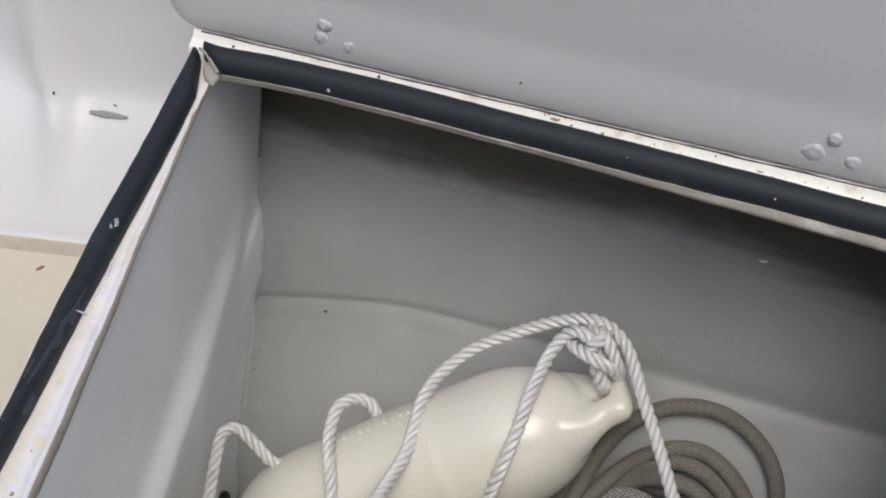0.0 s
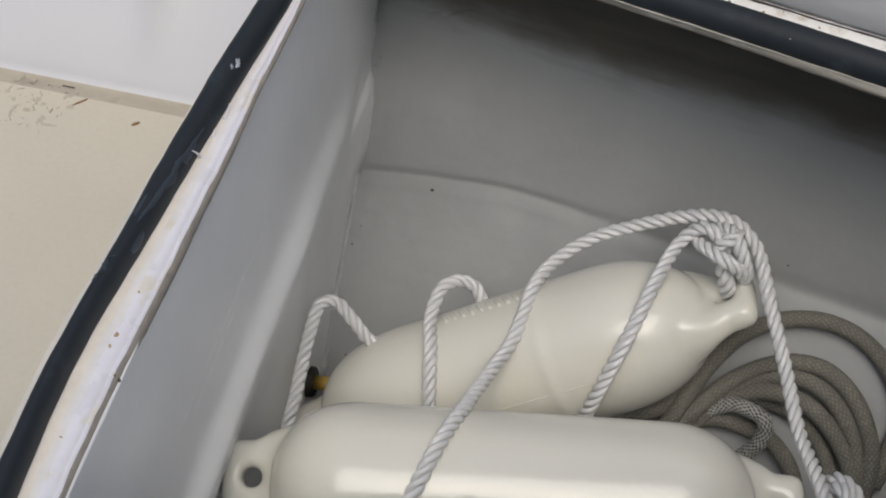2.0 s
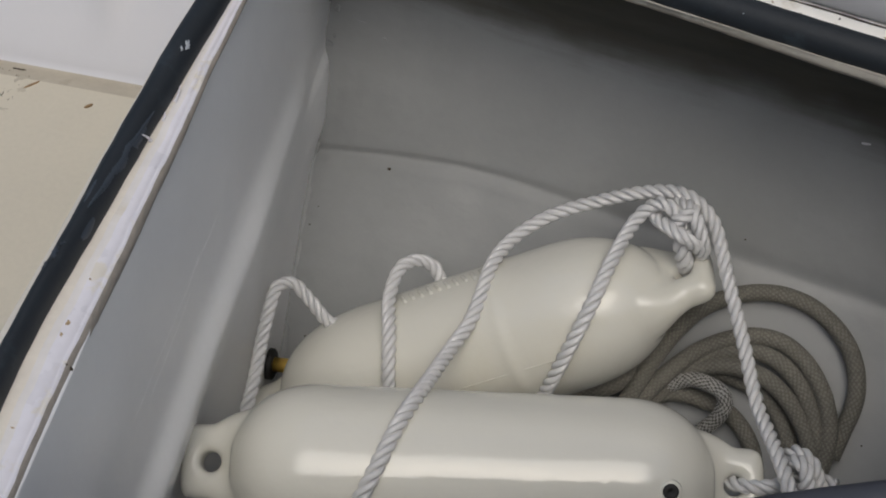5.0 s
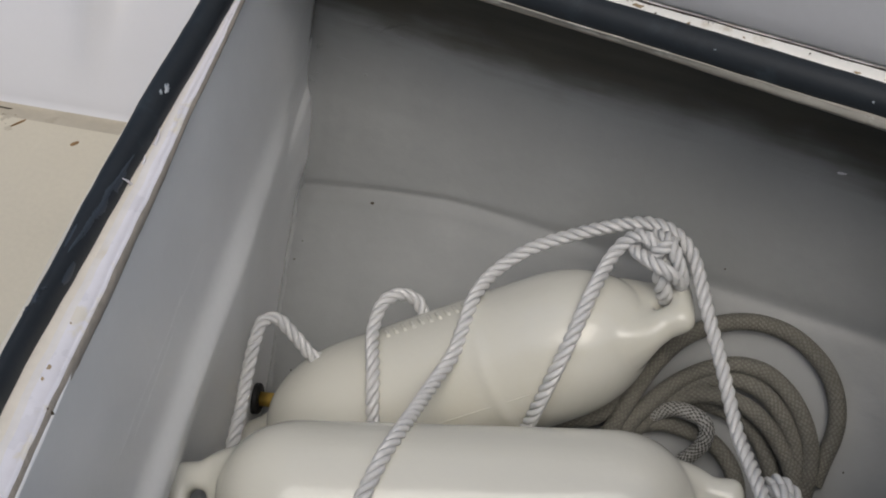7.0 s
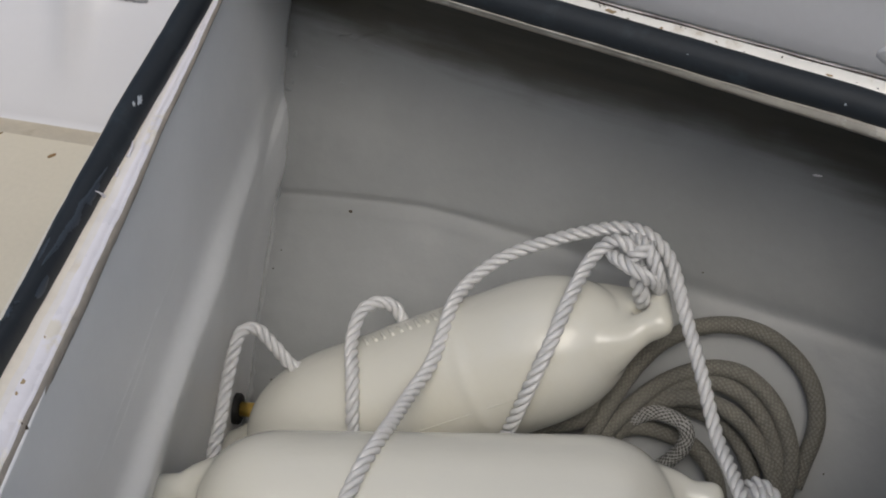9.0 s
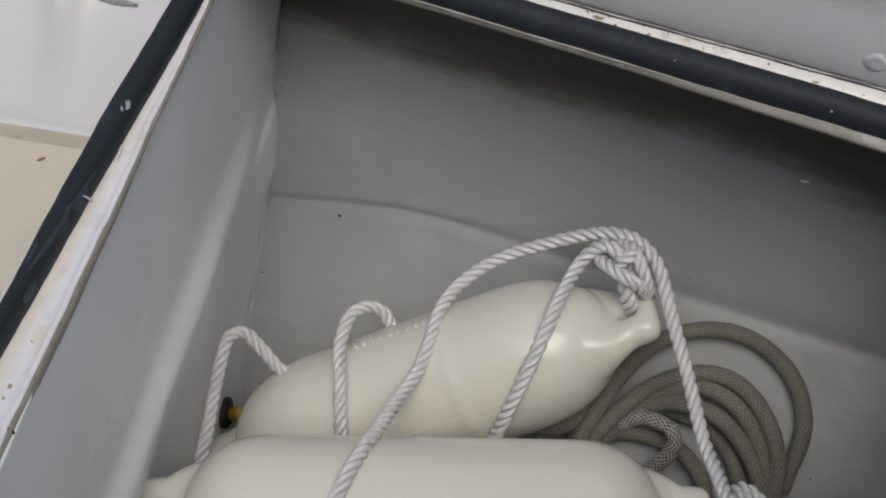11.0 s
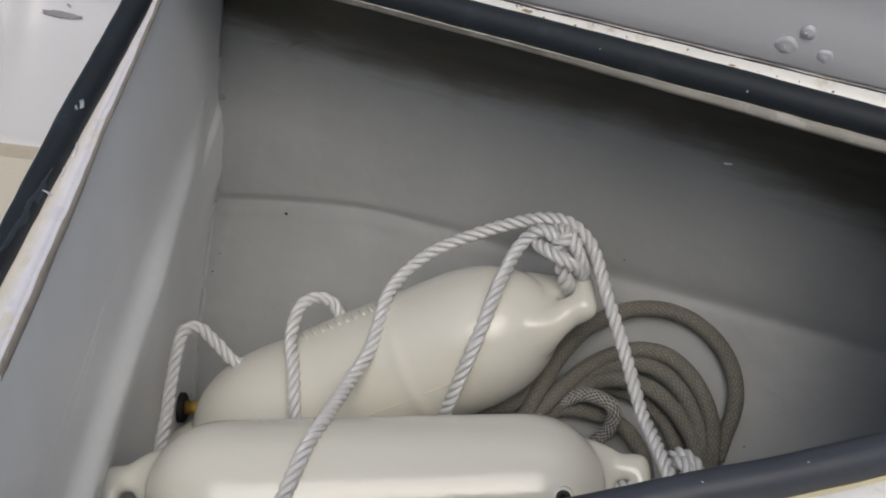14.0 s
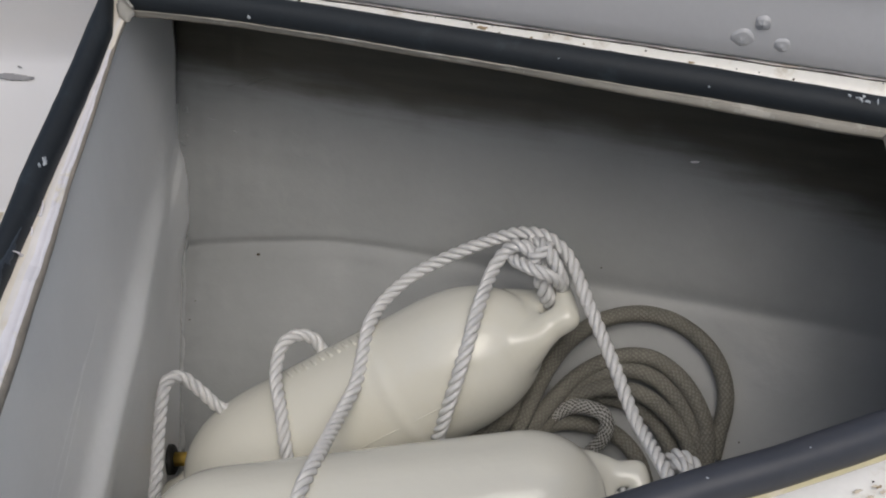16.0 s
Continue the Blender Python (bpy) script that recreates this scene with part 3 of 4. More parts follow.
slab("deck_side", [(-1.75, 0.100), (-0.600, 0.320), (-0.370, 0.243), (-0.085, 0.296), (-0.085, 0.50), (-1.75, 0.50)], -0.0125, 0.012, WHITE, "white gelcoat side deck along the cockpit", "deck")
slab("cockpit_end", [(-1.75, -1.40), (-1.70, -1.40), (-1.70, 0.105), (-1.75, 0.098)], -0.0130, 0.40, WHITE, "white gelcoat wall closing the cockpit", "wall")


def build_outer_hull():
    """The outside of the boat: topsides, chine and bottom, standing on the ground."""
    rows = []
    for z, inset in ((-0.026, 0.0), (-0.030, -0.012), (-0.060, -0.012), (-0.066, 0.0), (-0.50, 0.05), (-0.56, 0.075), (-0.80, 0.34), (-0.95, 0.52)):
        x0, x1, y0, y1 = -1.76 + inset, 1.66 - inset, -1.45 + inset, 0.51 - inset
        r = 0.12
        row = []
        for cx, cy, a0 in ((x1 - r, y1 - r, 0), (x0 + r, y1 - r, 90), (x0 + r, y0 + r, 180), (x1 - r, y0 + r, 270)):
            row += [Vector((cx + r * math.cos(radians(a0 + 15 * k)), cy + r * math.sin(radians(a0 + 15 * k)), z)) for k in range(7)]
        rows.append(row)
    v, f = grid(rows, closed_u=True)
    n = len(rows[0])
    f.append(tuple(range(len(v) - n, len(v))))
    tagged(part("hull_outside", recalc(mesh_of("hull_outside", v, f, WHITE))), "white gelcoat outside of the boat's hull", "hull", kind="structure")


build_outer_hull()
slab("ground", [(-300, -300), (300, -300), (300, 300), (-300, 300)], -0.95, 0.1, EARTH, "dull grey hardstanding under the boat", "ground", 0)


# ---- rubber seal ----
def build_seal():
    seal = thing("hatch_seal", "dark blue-black rubber seal with pale scuffs round the hatch rim", "seal", at=(0.3, -0.2, -0.016))
    for pts, half in ((LEFT, 0.0098), (NEAR, 0.0115), (RIGHT, 0.0115), (FAR, 0.0112)):
        line = spline([(x, y, 0) for x, y, w in pts], 0.004)
        rows = []
        fr = frames_along(line)
        for i, (p, (t, u, v)) in enumerate(zip(line, fr)):
            side = Vector((-t.y, t.x, 0)).normalized()
            swell = 1 + 0.035 * noise.noise(p * 17)
            half_here = half_width(p.y) if pts is LEFT else half
            # cut on the slant where the left and the far strip meet
            keep = 1.0
            if pts is LEFT:
                keep = 0.35 + 0.65 * min(1.0, max(0.0, (0.043 - p.y) / 0.045))
            elif pts is FAR:
                keep = 0.40 + 0.60 * min(1.0, max(0.0, (p.x + 0.015) / 0.017))
            shift = side * (half_here * (keep - 1.0))
            half_here *= keep
            row = []
            for k in range(16):
                a = math.pi * (-0.12 + 1.24 * k / 15)
                r = half_here * swell
                row.append(p + shift + side * (r * math.cos(a) + 0.0007 * noise.noise(p * 16 + Vector((5, 0, 0))) + 0.0004 * noise.noise(p * 55)) + Vector((0, 0, -0.0125 + 0.0125 * swell * math.sin(a))))
            rows.append(row)
        v, f = grid(rows, closed_u=True)
        n = len(rows)
        f.append(tuple(range(15, -1, -1)))
        f.append(tuple((n - 1) * 16 + k for k in range(16)))
        ob = part("seal_strip", recalc(mesh_of("seal_strip", v, f, NEAR_RUBBER if pts is NEAR else RUBBER)), seal)
        ob.matrix_parent_inverse = seal.matrix_basis.inverted()
    return seal


build_seal()


# ---- hatch lid, standing open on its hinges ----
def build_lid():
    lid = thing("locker_hatch", "grey painted fibreglass hatch lid standing open on bolted hinges", "hatch", at=(0.28, 0.060, -0.008))
    x0, x1, h, r = -0.056, 0.665, 0.62, 0.03
    lean = 0.10

    def edge(inset):
        q = max(r - inset, 0.012)
        pts = []
        for cx, cz, a0 in ((x0 + inset + q, inset + q, 180), (x1 - inset - q, inset + q, 270), (x1 - inset - q, h - inset - q, 0), (x0 + inset + q, h - inset - q, 90)):
            for k in range(9):
                a = radians(a0 + 90 * k / 8)
                pts.append((cx + q * math.cos(a), cz + q * math.sin(a)))
        return pts

    def at(x, z, off):
        return Vector((x, 0.064 - 0.020 * x + lean * z + off, -0.004 + z ))

    rows = [[at(x, z, o) for x, z in edge(i)] for i, o in ((0.0, 0.024), (0.0, 0.004), (0.002, 0.001), (0.005, 0.0), (0.016, 0.0002), (0.030, 0.0024), (0.040, 0.0045), (0.047, 0.0060), (0.053, 0.0066), (0.062, 0.0068), (0.12, 0.0068), (0.20, 0.0068))]
    v, f = grid(rows, closed_u=True)
    m = len(rows[0])
    f.append(tuple(range(len(v) - m, len(v))))
    f.append(tuple(range(m - 1, -1, -1)))
    me = recalc(mesh_of("panel", v, f, LID_GREY))
    inv = lid.matrix_basis.inverted()
    ob = part("panel", me, lid)
    ob.matrix_parent_inverse = inv
    for k, (x, z, big) in enumerate(((0.081, 0.014, 1.0), (0.105, 0.011, 0.9), (0.084, 0.026, 0.9), (0.461, 0.012, 1.25), (0.473, 0.027, 0.85), (0.488, 0.011, 1.0))):
        turn = 0.7 * k
        rows = []
        for r, h in ((0.0001, 0.0016), (0.0016, 0.0016), (0.0026, 0.0013), (0.0035, 0.0008), (0.0046, 0.0004), (0.0060, 0.0001), (0.0074, -0.0003), (0.0080, -0.003)):
            ring = []
            for j in range(30):
                a = 2 * math.pi * j / 30
                lobes = 1 + (0.07 * math.cos(6 * (a + turn)) if r < 0.0042 else 0) + 0.22 * noise.noise(Vector((math.cos(a), math.sin(a), k * 3.1 + r * 150)))
                ring.append(Vector((0.85 * r * big * lobes * math.cos(a), 0.85 * r * big * lobes * math.sin(a), h * (1 + 0.35 * noise.noise(Vector((math.cos(a) * 1.3, math.sin(a) * 1.3, k * 5.7)))))))
            rows.append(ring)
        v, f = grid(rows, closed_u=True)
        f.append(tuple(range(29, -1, -1)))
        b = part("hinge_bolt", recalc(mesh_of("hinge_bolt", v, f, LID_GREY)), lid, "paint-covered bolt head")
        b.matrix_parent_inverse = inv
        b.matrix_basis = Matrix.Translation(at(x, z + 0.004, 0.0)) @ pose(0, 0, 0, 90 + 5, 0, 0)
    # thin dark brown line along the foot of the lid
    line = spline([at(x0 + 0.03 + (x1 - x0 - 0.06) * k / 30, 0.0002 + 0.0003 * math.sin(k * 2.1), 0.0002) for k in range(31)], 0.004)
    v, f = tube(line, lambda i, a: 0.0006 + 0.0003 * noise.noise(line[i] * 90), 8)
    bead = part("foot_line", mesh_of("foot_line", v, f, FOOT_BROWN), lid, "thin dark brown line")
    bead.matrix_parent_inverse = inv
    return lid


build_lid()


# ---- fenders ----
FENDER_R = 0.0605


def fender_radius(s, taper):
    a = abs(s)
    straight = 0.09 + taper
    if a < straight:
        return FENDER_R
    k = min(1.0, (a - straight) / (0.180 - straight))
    round_end = (1 - k ** 2.2) ** 0.5
    return FENDER_R * max(0.30, round_end)


def tab_mesh(hole, end):
    """The flattened eye at the end of a fender, along +x, with a hole through it."""
    n, rows = 40, []
    ring = []
    for k in range(n):
        a = 2 * math.pi * k / n
        dx, dy = math.cos(a), math.sin(a)
        # outline: rounded block about the hole
        half_w, front, rear = 0.0280, end - hole, 0.054
        e = 5.5
        fx = front if dx > 0 else rear
        rad = 1 / ((abs(dx) / fx) ** e + (abs(dy) / (half_w if dx > 0 else half_w + 0.024 * abs(dx))) ** e) ** (1 / e)
        ring.append((dx, dy, rad))
    for side in (1, -1):
        levels = [(0.0, 0.0), (0.0, 0.60), (0.06, 0.84), (0.16, 0.96), (0.30, 1.0), (0.48, 0.99), (0.68, 0.90), (0.84, 0.72), (0.95, 0.42), (1.0, 0.0)]
        if side < 0:
            levels = levels[::-1][1:-1]
        for frac, up in levels:
            row = []
            for dx, dy, rad in ring:
                q = 0.0076 + (rad - 0.0076) * frac
                x = hole + dx * q
                thick = 0.0122 + 0.030 * min(1, max(0, (hole - 0.009 - x) / 0.045)) ** 1.1
                row.append(Vector((x, dy * q, side * up * thick)))
            rows.append(row)
    v, f = grid(rows, closed_u=True, closed_v=True)
    return recalc(mesh_of("eye", v, f, VINYL))


def build_fender(label, a, b, face, taper=0.0, welt=None):
    """A long inflatable fender from eye hole a to eye hole b; its eyes face the given way."""
    a, b = Vector(a), Vector(b)
    u = (b - a).normalized()
    w = (Vector(face) - u * u.dot(Vector(face))).normalized()
    m = Matrix((u, w.cross(u), w)).transposed().to_4x4()
    half = (b - a).length / 2
    f = thing("boat_fender", label, "fender", "boat fenders")
    f.matrix_world = Matrix.Translation((a + b) / 2) @ m
    k = half / 0.1925
    rows, sides = [], 56
    for i in range(144):
        t = -1 + 2 * i / 143
        s = 0.176 * math.sin(t * math.pi / 2 * 0.999)
        r = max(fender_radius(s, taper), 0.0005)
        if welt is not None:
            r += 0.0014 * math.exp(-((s * k - welt) / 0.0045) ** 2)
        rows.append([Vector((s * k, r * math.cos(2 * math.pi * q / sides), r * math.sin(2 * math.pi * q / sides))) for q in range(sides)])
    v, fc = grid(rows, closed_u=True)
    fc.append(tuple(range(sides - 1, -1, -1)))
    fc.append(tuple((len(rows) - 1) * sides + q for q in range(sides)))
    me = tab_mesh(half, half + 0.0225)
    bm = bmesh.new()
    bm.from_mesh(recalc(mesh_of("body", v, fc, VINYL)))
    bm.from_mesh(me)
    me.transform(pose(0, 0, 0, 0, 0, 180))
    bm.from_mesh(me)
    skin = bpy.data.meshes.new("body")
    bm.to_mesh(skin)
    bm.free()
    skin.materials.append(VINYL)
    ob = part("body", skin, f)
    fuse = ob.modifiers.new("fuse", "REMESH")
    fuse.mode, fuse.voxel_size, fuse.use_smooth_shade = "VOXEL", 0.0017, True
    soften = ob.modifiers.new("soften", "SMOOTH")
    soften.factor, soften.iterations = 0.5, 18
    return f


front_fender = build_fender("ivory vinyl fender lying in front with a black valve", (0.077, -0.274, -0.289), (0.429, -0.135, -0.285), (-0.02, -0.50, 0.86), 0.024)
rear_fender = build_fender("ivory vinyl fender lying against the hull, roped at its eye", (0.045, -0.142, -0.415), (0.343, 0.004, -0.247), (-0.30, 0.10, 0.95), -0.004, 0.047)
# mould line along the rear fender
seam = [Vector((s, (FENDER_R - 0.0004) * math.cos(radians(171)), (FENDER_R - 0.0004) * math.sin(radians(171)))) for s in [-0.085 + 0.0024 * i for i in range(71)]]
v, f = tube(seam, lambda i, a: 0.0008, 8)
part("mould_seam", mesh_of("mould_seam", v, f, VINYL), rear_fender)


def put_valve():
    v = Vector((0.388, -0.175, -0.256))
    m = front_fender.matrix_world.inverted() @ v
    ang = math.atan2(m.z, m.y)
    r = fender_radius(m.x, 0.024)
    p = pose(m.x, r * math.cos(ang), r * math.sin(ang)) @ Matrix.Rotation(ang - math.pi / 2, 4, "X")
    ring = part("valve", lathe("valve", [(0.0001, 0.0012), (0.0050, 0.0012), (0.0056, 0.0016), (0.0066, 0.0016), (0.0078, 0.0008), (0.0086, -0.004)], VINYL, 28), front_fender)
    ring.matrix_basis = p
    plug = part("valve_plug", lathe("valve_plug", [(0.0001, 0.0018), (0.0014, 0.0018), (0.0018, 0.0028), (0.0048, 0.0028), (0.0056, 0.0018), (0.0056, -0.003)], BLACK, 24), ring, "black valve plug")


put_valve()

# ---- white laid ropes ----
fender_rope = thing("fender_rope", "white three-strand nylon rope knotted to the fenders", "rope", at=(0.3, 0.0, -0.25))
R = []


def line(points, phase=0.0):
    R.append(laid_rope("line", points, fender_rope, phase=phase))


# over both fenders, past the rear eye's knot and down to the front eye
line([(0.1868, -0.3136, -0.3056), (0.1959, -0.3003, -0.268), (0.2002, -0.2837, -0.2496), (0.2036, -0.2656, -0.2353), (0.2049, -0.2454, -0.2268), (0.2054, -0.2233, -0.2224), (0.2053, -0.1964, -0.2288), (0.2018, -0.1618, -0.2484), (0.1997, -0.122, -0.2644), (0.2022, -0.0937, -0.2651), (0.201, -0.0676, -0.2581), (0.1982, -0.0394, -0.2534), (0.2030, -0.0064, -0.2550), (0.2205, 0.0145, -0.2440), (0.2501, 0.0316, -0.2300), (0.2901, 0.0442, -0.2108), (0.312, 0.0455, -0.2015), (0.3290, 0.0425, -0.1990), (0.3430, 0.0360, -0.2020), (0.3530, 0.0288, -0.2080), (0.3752, 0.0006, -0.2293), (0.4, -0.0314, -0.2513), (0.4258, -0.0702, -0.2698), (0.4388, -0.091, -0.2667), (0.4516, -0.1144, -0.2587), (0.4659, -0.1385, -0.2568), (0.4743, -0.1459, -0.2675)])
# across the rear fender, down between the two
line([(0.333, 0.0194, -0.2187), (0.3279, 0.0216, -0.2078), (0.3224, 0.0215, -0.1988), (0.3163, 0.0231, -0.195), (0.3086, 0.0251, -0.196), (0.3009, 0.0245, -0.2035), (0.294, 0.016, -0.212), (0.290, -0.026, -0.216), (0.288, -0.063, -0.231), (0.282, -0.089, -0.259), (0.273, -0.103, -0.300), (0.262, -0.100, -0.345)], 1.0)
# loop over the rear fender's middle
line([(0.1568, -0.0391, -0.3147), (0.1533, -0.0389, -0.3005), (0.1445, -0.0355, -0.2885), (0.1325, -0.0410, -0.2815), (0.1240, -0.0535, -0.2815), (0.1250, -0.0765, -0.290), (0.141, -0.111, -0.292), (0.155, -0.142, -0.316), (0.160, -0.150, -0.36)], 2.0)
# loop by the bulkhead
line([(0.0846, -0.0933, -0.3338), (0.0775, -0.0975, -0.3275), (0.0599, -0.0946, -0.3117), (0.043, -0.0915, -0.302), (0.0353, -0.101, -0.2986), (0.0366, -0.1186, -0.3047), (0.0402, -0.1416, -0.3211), (0.0469, -0.1665, -0.333), (0.0526, -0.1921, -0.344), (0.057, -0.2111, -0.3561)], 0.5)
# through the front eye
line([(0.4231, -0.1204, -0.3052), (0.4267, -0.1331, -0.2837), (0.4342, -0.1372, -0.2769), (0.4474, -0.1343, -0.2749), (0.4612, -0.1256, -0.2736), (0.4704, -0.1096, -0.2792)], 0.9)
# one thick bight through the rear eye
R.append(laid_rope("line", [(0.3410, 0.0235, -0.2658), (0.3400, 0.0131, -0.2447), (0.3367, 0.0073, -0.2259), (0.3332, 0.0092, -0.2149), (0.3326, 0.0185, -0.2114)], fender_rope, radius=0.0066, pitch=0.031, phase=0.4))
# knots at the rear and the front eye
for turns in (
    [(0.3036, 0.0325, -0.2159), (0.3092, 0.0199, -0.2092), (0.3212, 0.0096, -0.2028), (0.3324, 0.0048, -0.2021), (0.3417, 0.0062, -0.2074), (0.3478, 0.0136, -0.2205), (0.3482, 0.0217, -0.2375)],
    [(0.319, 0.0386, -0.2043), (0.3272, 0.0319, -0.1966), (0.3354, 0.0235, -0.1946), (0.3413, 0.0174, -0.1997), (0.3465, 0.0143, -0.2088), (0.3495, 0.0179, -0.2248)],
    [(0.3215, 0.0203, -0.2108), (0.326, 0.0165, -0.1972), (0.3316, 0.0195, -0.1937), (0.3346, 0.0323, -0.1986)],
    [(0.4563, -0.1022, -0.2867), (0.4581, -0.1021, -0.2719), (0.4633, -0.103, -0.2626), (0.4719, -0.1069, -0.2601), (0.4797, -0.1133, -0.2619), (0.4825, -0.1197, -0.2686), (0.4781, -0.1233, -0.2787)],
    [(0.4602, -0.1088, -0.279), (0.4625, -0.1126, -0.2621), (0.4674, -0.1166, -0.2537), (0.4732, -0.122, -0.2536), (0.4767, -0.1292, -0.2585), (0.4742, -0.1329, -0.2684)],
    [(0.4798, -0.1092, -0.2847), (0.4864, -0.1075, -0.2795), (0.4963, -0.1085, -0.2771)],
):
    R.append(laid_rope("knot_turn", turns, fender_rope, phase=len(R) * 0.7))
for ob in R:
    ob.matrix_parent_inverse = fender_rope.matrix_basis.inverted()

# ---- grey braided rope coil ----
coil = thing("mooring_rope", "weathered grey braided mooring rope coiled on the hull bottom", "rope", at=(0.41, 0.0, -0.33))


def coil_turn(points, radius=0.0075, mats=(BRAID, BRAID_LIT), share=0.955):
    ob = part("turn", braided_rope(points, radius, mats, share, "turn"), coil)
    ob.matrix_parent_inverse = coil.matrix_basis.inverted()


coil_turn([(0.3206, -0.0541, -0.371), (0.3263, -0.0419, -0.3554), (0.3315, -0.0269, -0.34), (0.3372, -0.0094, -0.3277), (0.3449, 0.0098, -0.3166), (0.3572, 0.0304, -0.307), (0.3759, 0.0475, -0.3003), (0.3966, 0.0583, -0.2963), (0.4192, 0.063, -0.295), (0.4439, 0.0618, -0.2986), (0.4689, 0.0518, -0.3071), (0.4845, 0.039, -0.3181), (0.4932, 0.0245, -0.3303), (0.4954, 0.0103, -0.3424), (0.4936, -0.0048, -0.3553), (0.4921, -0.0217, -0.3697)])
coil_turn([(0.3246, -0.0508, -0.3734), (0.3343, -0.0377, -0.3609), (0.3436, -0.024, -0.348), (0.3548, -0.0084, -0.336), (0.3707, 0.0073, -0.324), (0.3884, 0.0178, -0.315), (0.4073, 0.0245, -0.3093), (0.4283, 0.0255, -0.3085), (0.4468, 0.0206, -0.314), (0.462, 0.0121, -0.3225), (0.4743, 0.0017, -0.334), (0.4828, -0.0096, -0.3463), (0.4868, -0.0239, -0.361), (0.4873, -0.0368, -0.3759)])
coil_turn([(0.3458, -0.0201, -0.3578), (0.3577, -0.0071, -0.3441), (0.3727, 0.0039, -0.3321), (0.3931, 0.0128, -0.322), (0.4131, 0.0162, -0.3177), (0.433, 0.0136, -0.3199), (0.4485, 0.007, -0.3269), (0.4615, -0.0015, -0.3367), (0.4707, -0.0108, -0.3473), (0.4777, -0.0244, -0.3614), (0.4809, -0.0384, -0.3773)])
coil_turn([(0.3419, -0.0281, -0.3699), (0.3561, -0.0149, -0.3534), (0.369, -0.0056, -0.3402), (0.3857, -0.0003, -0.3304), (0.404, 0.0011, -0.3266), (0.4234, 0.0003, -0.3273), (0.4423, -0.0049, -0.3344), (0.4574, -0.0128, -0.3437), (0.4711, -0.0229, -0.3549), (0.4817, -0.0362, -0.3715)])
coil_turn([(0.3449, -0.0224, -0.3676), (0.3565, -0.0168, -0.3523), (0.3695, -0.0154, -0.3407), (0.3817, -0.0177, -0.336), (0.3947, -0.0215, -0.3353), (0.4002, -0.0263, -0.342), (0.3989, -0.0315, -0.3544), (0.3928, -0.0348, -0.3676), (0.3835, -0.0392, -0.3819)], 0.0066, (BRAID_DARK, FLECKED), 0.915)
coil_turn([(0.3408, -0.0241, -0.3717), (0.3582, -0.0186, -0.3631), (0.3821, -0.0174, -0.3608), (0.4021, -0.0183, -0.3628), (0.4192, -0.024, -0.3703), (0.4316, -0.0334, -0.3796), (0.4399, -0.0451, -0.3922)])
coil_turn([(0.380, 0.006, -0.348), (0.4108, 0.0044, -0.3475), (0.4295, -0.001, -0.3507), (0.445, -0.0101, -0.3585), (0.4567, -0.022, -0.3686), (0.4646, -0.0361, -0.3819)])
coil_turn([(0.2715, -0.0569, -0.3733), (0.2882, -0.0487, -0.3611), (0.3056, -0.0422, -0.3556), (0.319, -0.0319, -0.3481), (0.3288, -0.0183, -0.3405), (0.3368, -0.0052, -0.3373)])

# ---- drain plug ----
plug = thing("drain_plug", "brass drain plug with a black rubber collar by the bulkhead", "plug")
plug.matrix_world = look((0.0180, -0.104, -0.414), (-0.039, -0.119, -0.417))
part("collar", lathe("collar", [(0.0001, 0.004), (0.0125, 0.004), (0.0140, 0.0025), (0.0140, -0.0025), (0.0125, -0.004), (0.0001, -0.004)], BLACK, 28), plug, "black rubber collar")
part("stem", lathe("stem", [(0.0001, 0.022), (0.0056, 0.022), (0.0065, 0.0205), (0.0065, 0.004), (0.0001, 0.004)], BRASS, 20), plug, "brass stem")


# ---- small marks, dirt and wear ----
def patch(name, mat, at, normal, size, turn=0.0, parent=None, label="", seed=0, height=0.0004, points=16, rag=0.35):
    """A thin uneven patch lying on a surface."""
    z = Vector(normal).normalized()
    x = z.orthogonal().normalized()
    if abs(z.x) < 0.9:
        x = (Vector((1, 0, 0)) - z * z.x).normalized()
    x = Matrix.Rotation(radians(turn), 3, z) @ x
    y = z.cross(x)
    rng = random.Random(seed * 7919 + len(name))
    c = Vector(at)
    ring = []
    for k in range(points):
        a = 2 * math.pi * k / points
        r = 1 - rag * rng.random()
        ring.append((math.cos(a) * r * size[0] / 2, math.sin(a) * r * size[1] / 2))
    rows = [[c + x * u * q + y * w * q + z * h for u, w in ring] for q, h in ((1.0, -0.0006), (0.96, height * 0.5), (0.7, height), (0.3, height * 1.1))]
    v, f = grid(rows, closed_u=True)
    v.append(c + z * height * 1.1)
    n = len(v) - 1
    f += [(3 * points + k, 3 * points + (k + 1) % points, n) for k in range(points)]
    ob = part(name, recalc(mesh_of(name, v, f, mat)), parent, label)
    if parent:
        ob.matrix_parent_inverse = parent.matrix_basis.inverted()
    return ob


get = bpy.data.objects.get
HULL, FLANGE, SEAL = get("hull_inside"), get("coaming_flange"), get("hatch_seal")
GUTTER_DECK, SIDE, SOLE, NEAR_DECK = get("deck_far"), get("cockpit_side"), get("cockpit_sole"), get("deck_near")

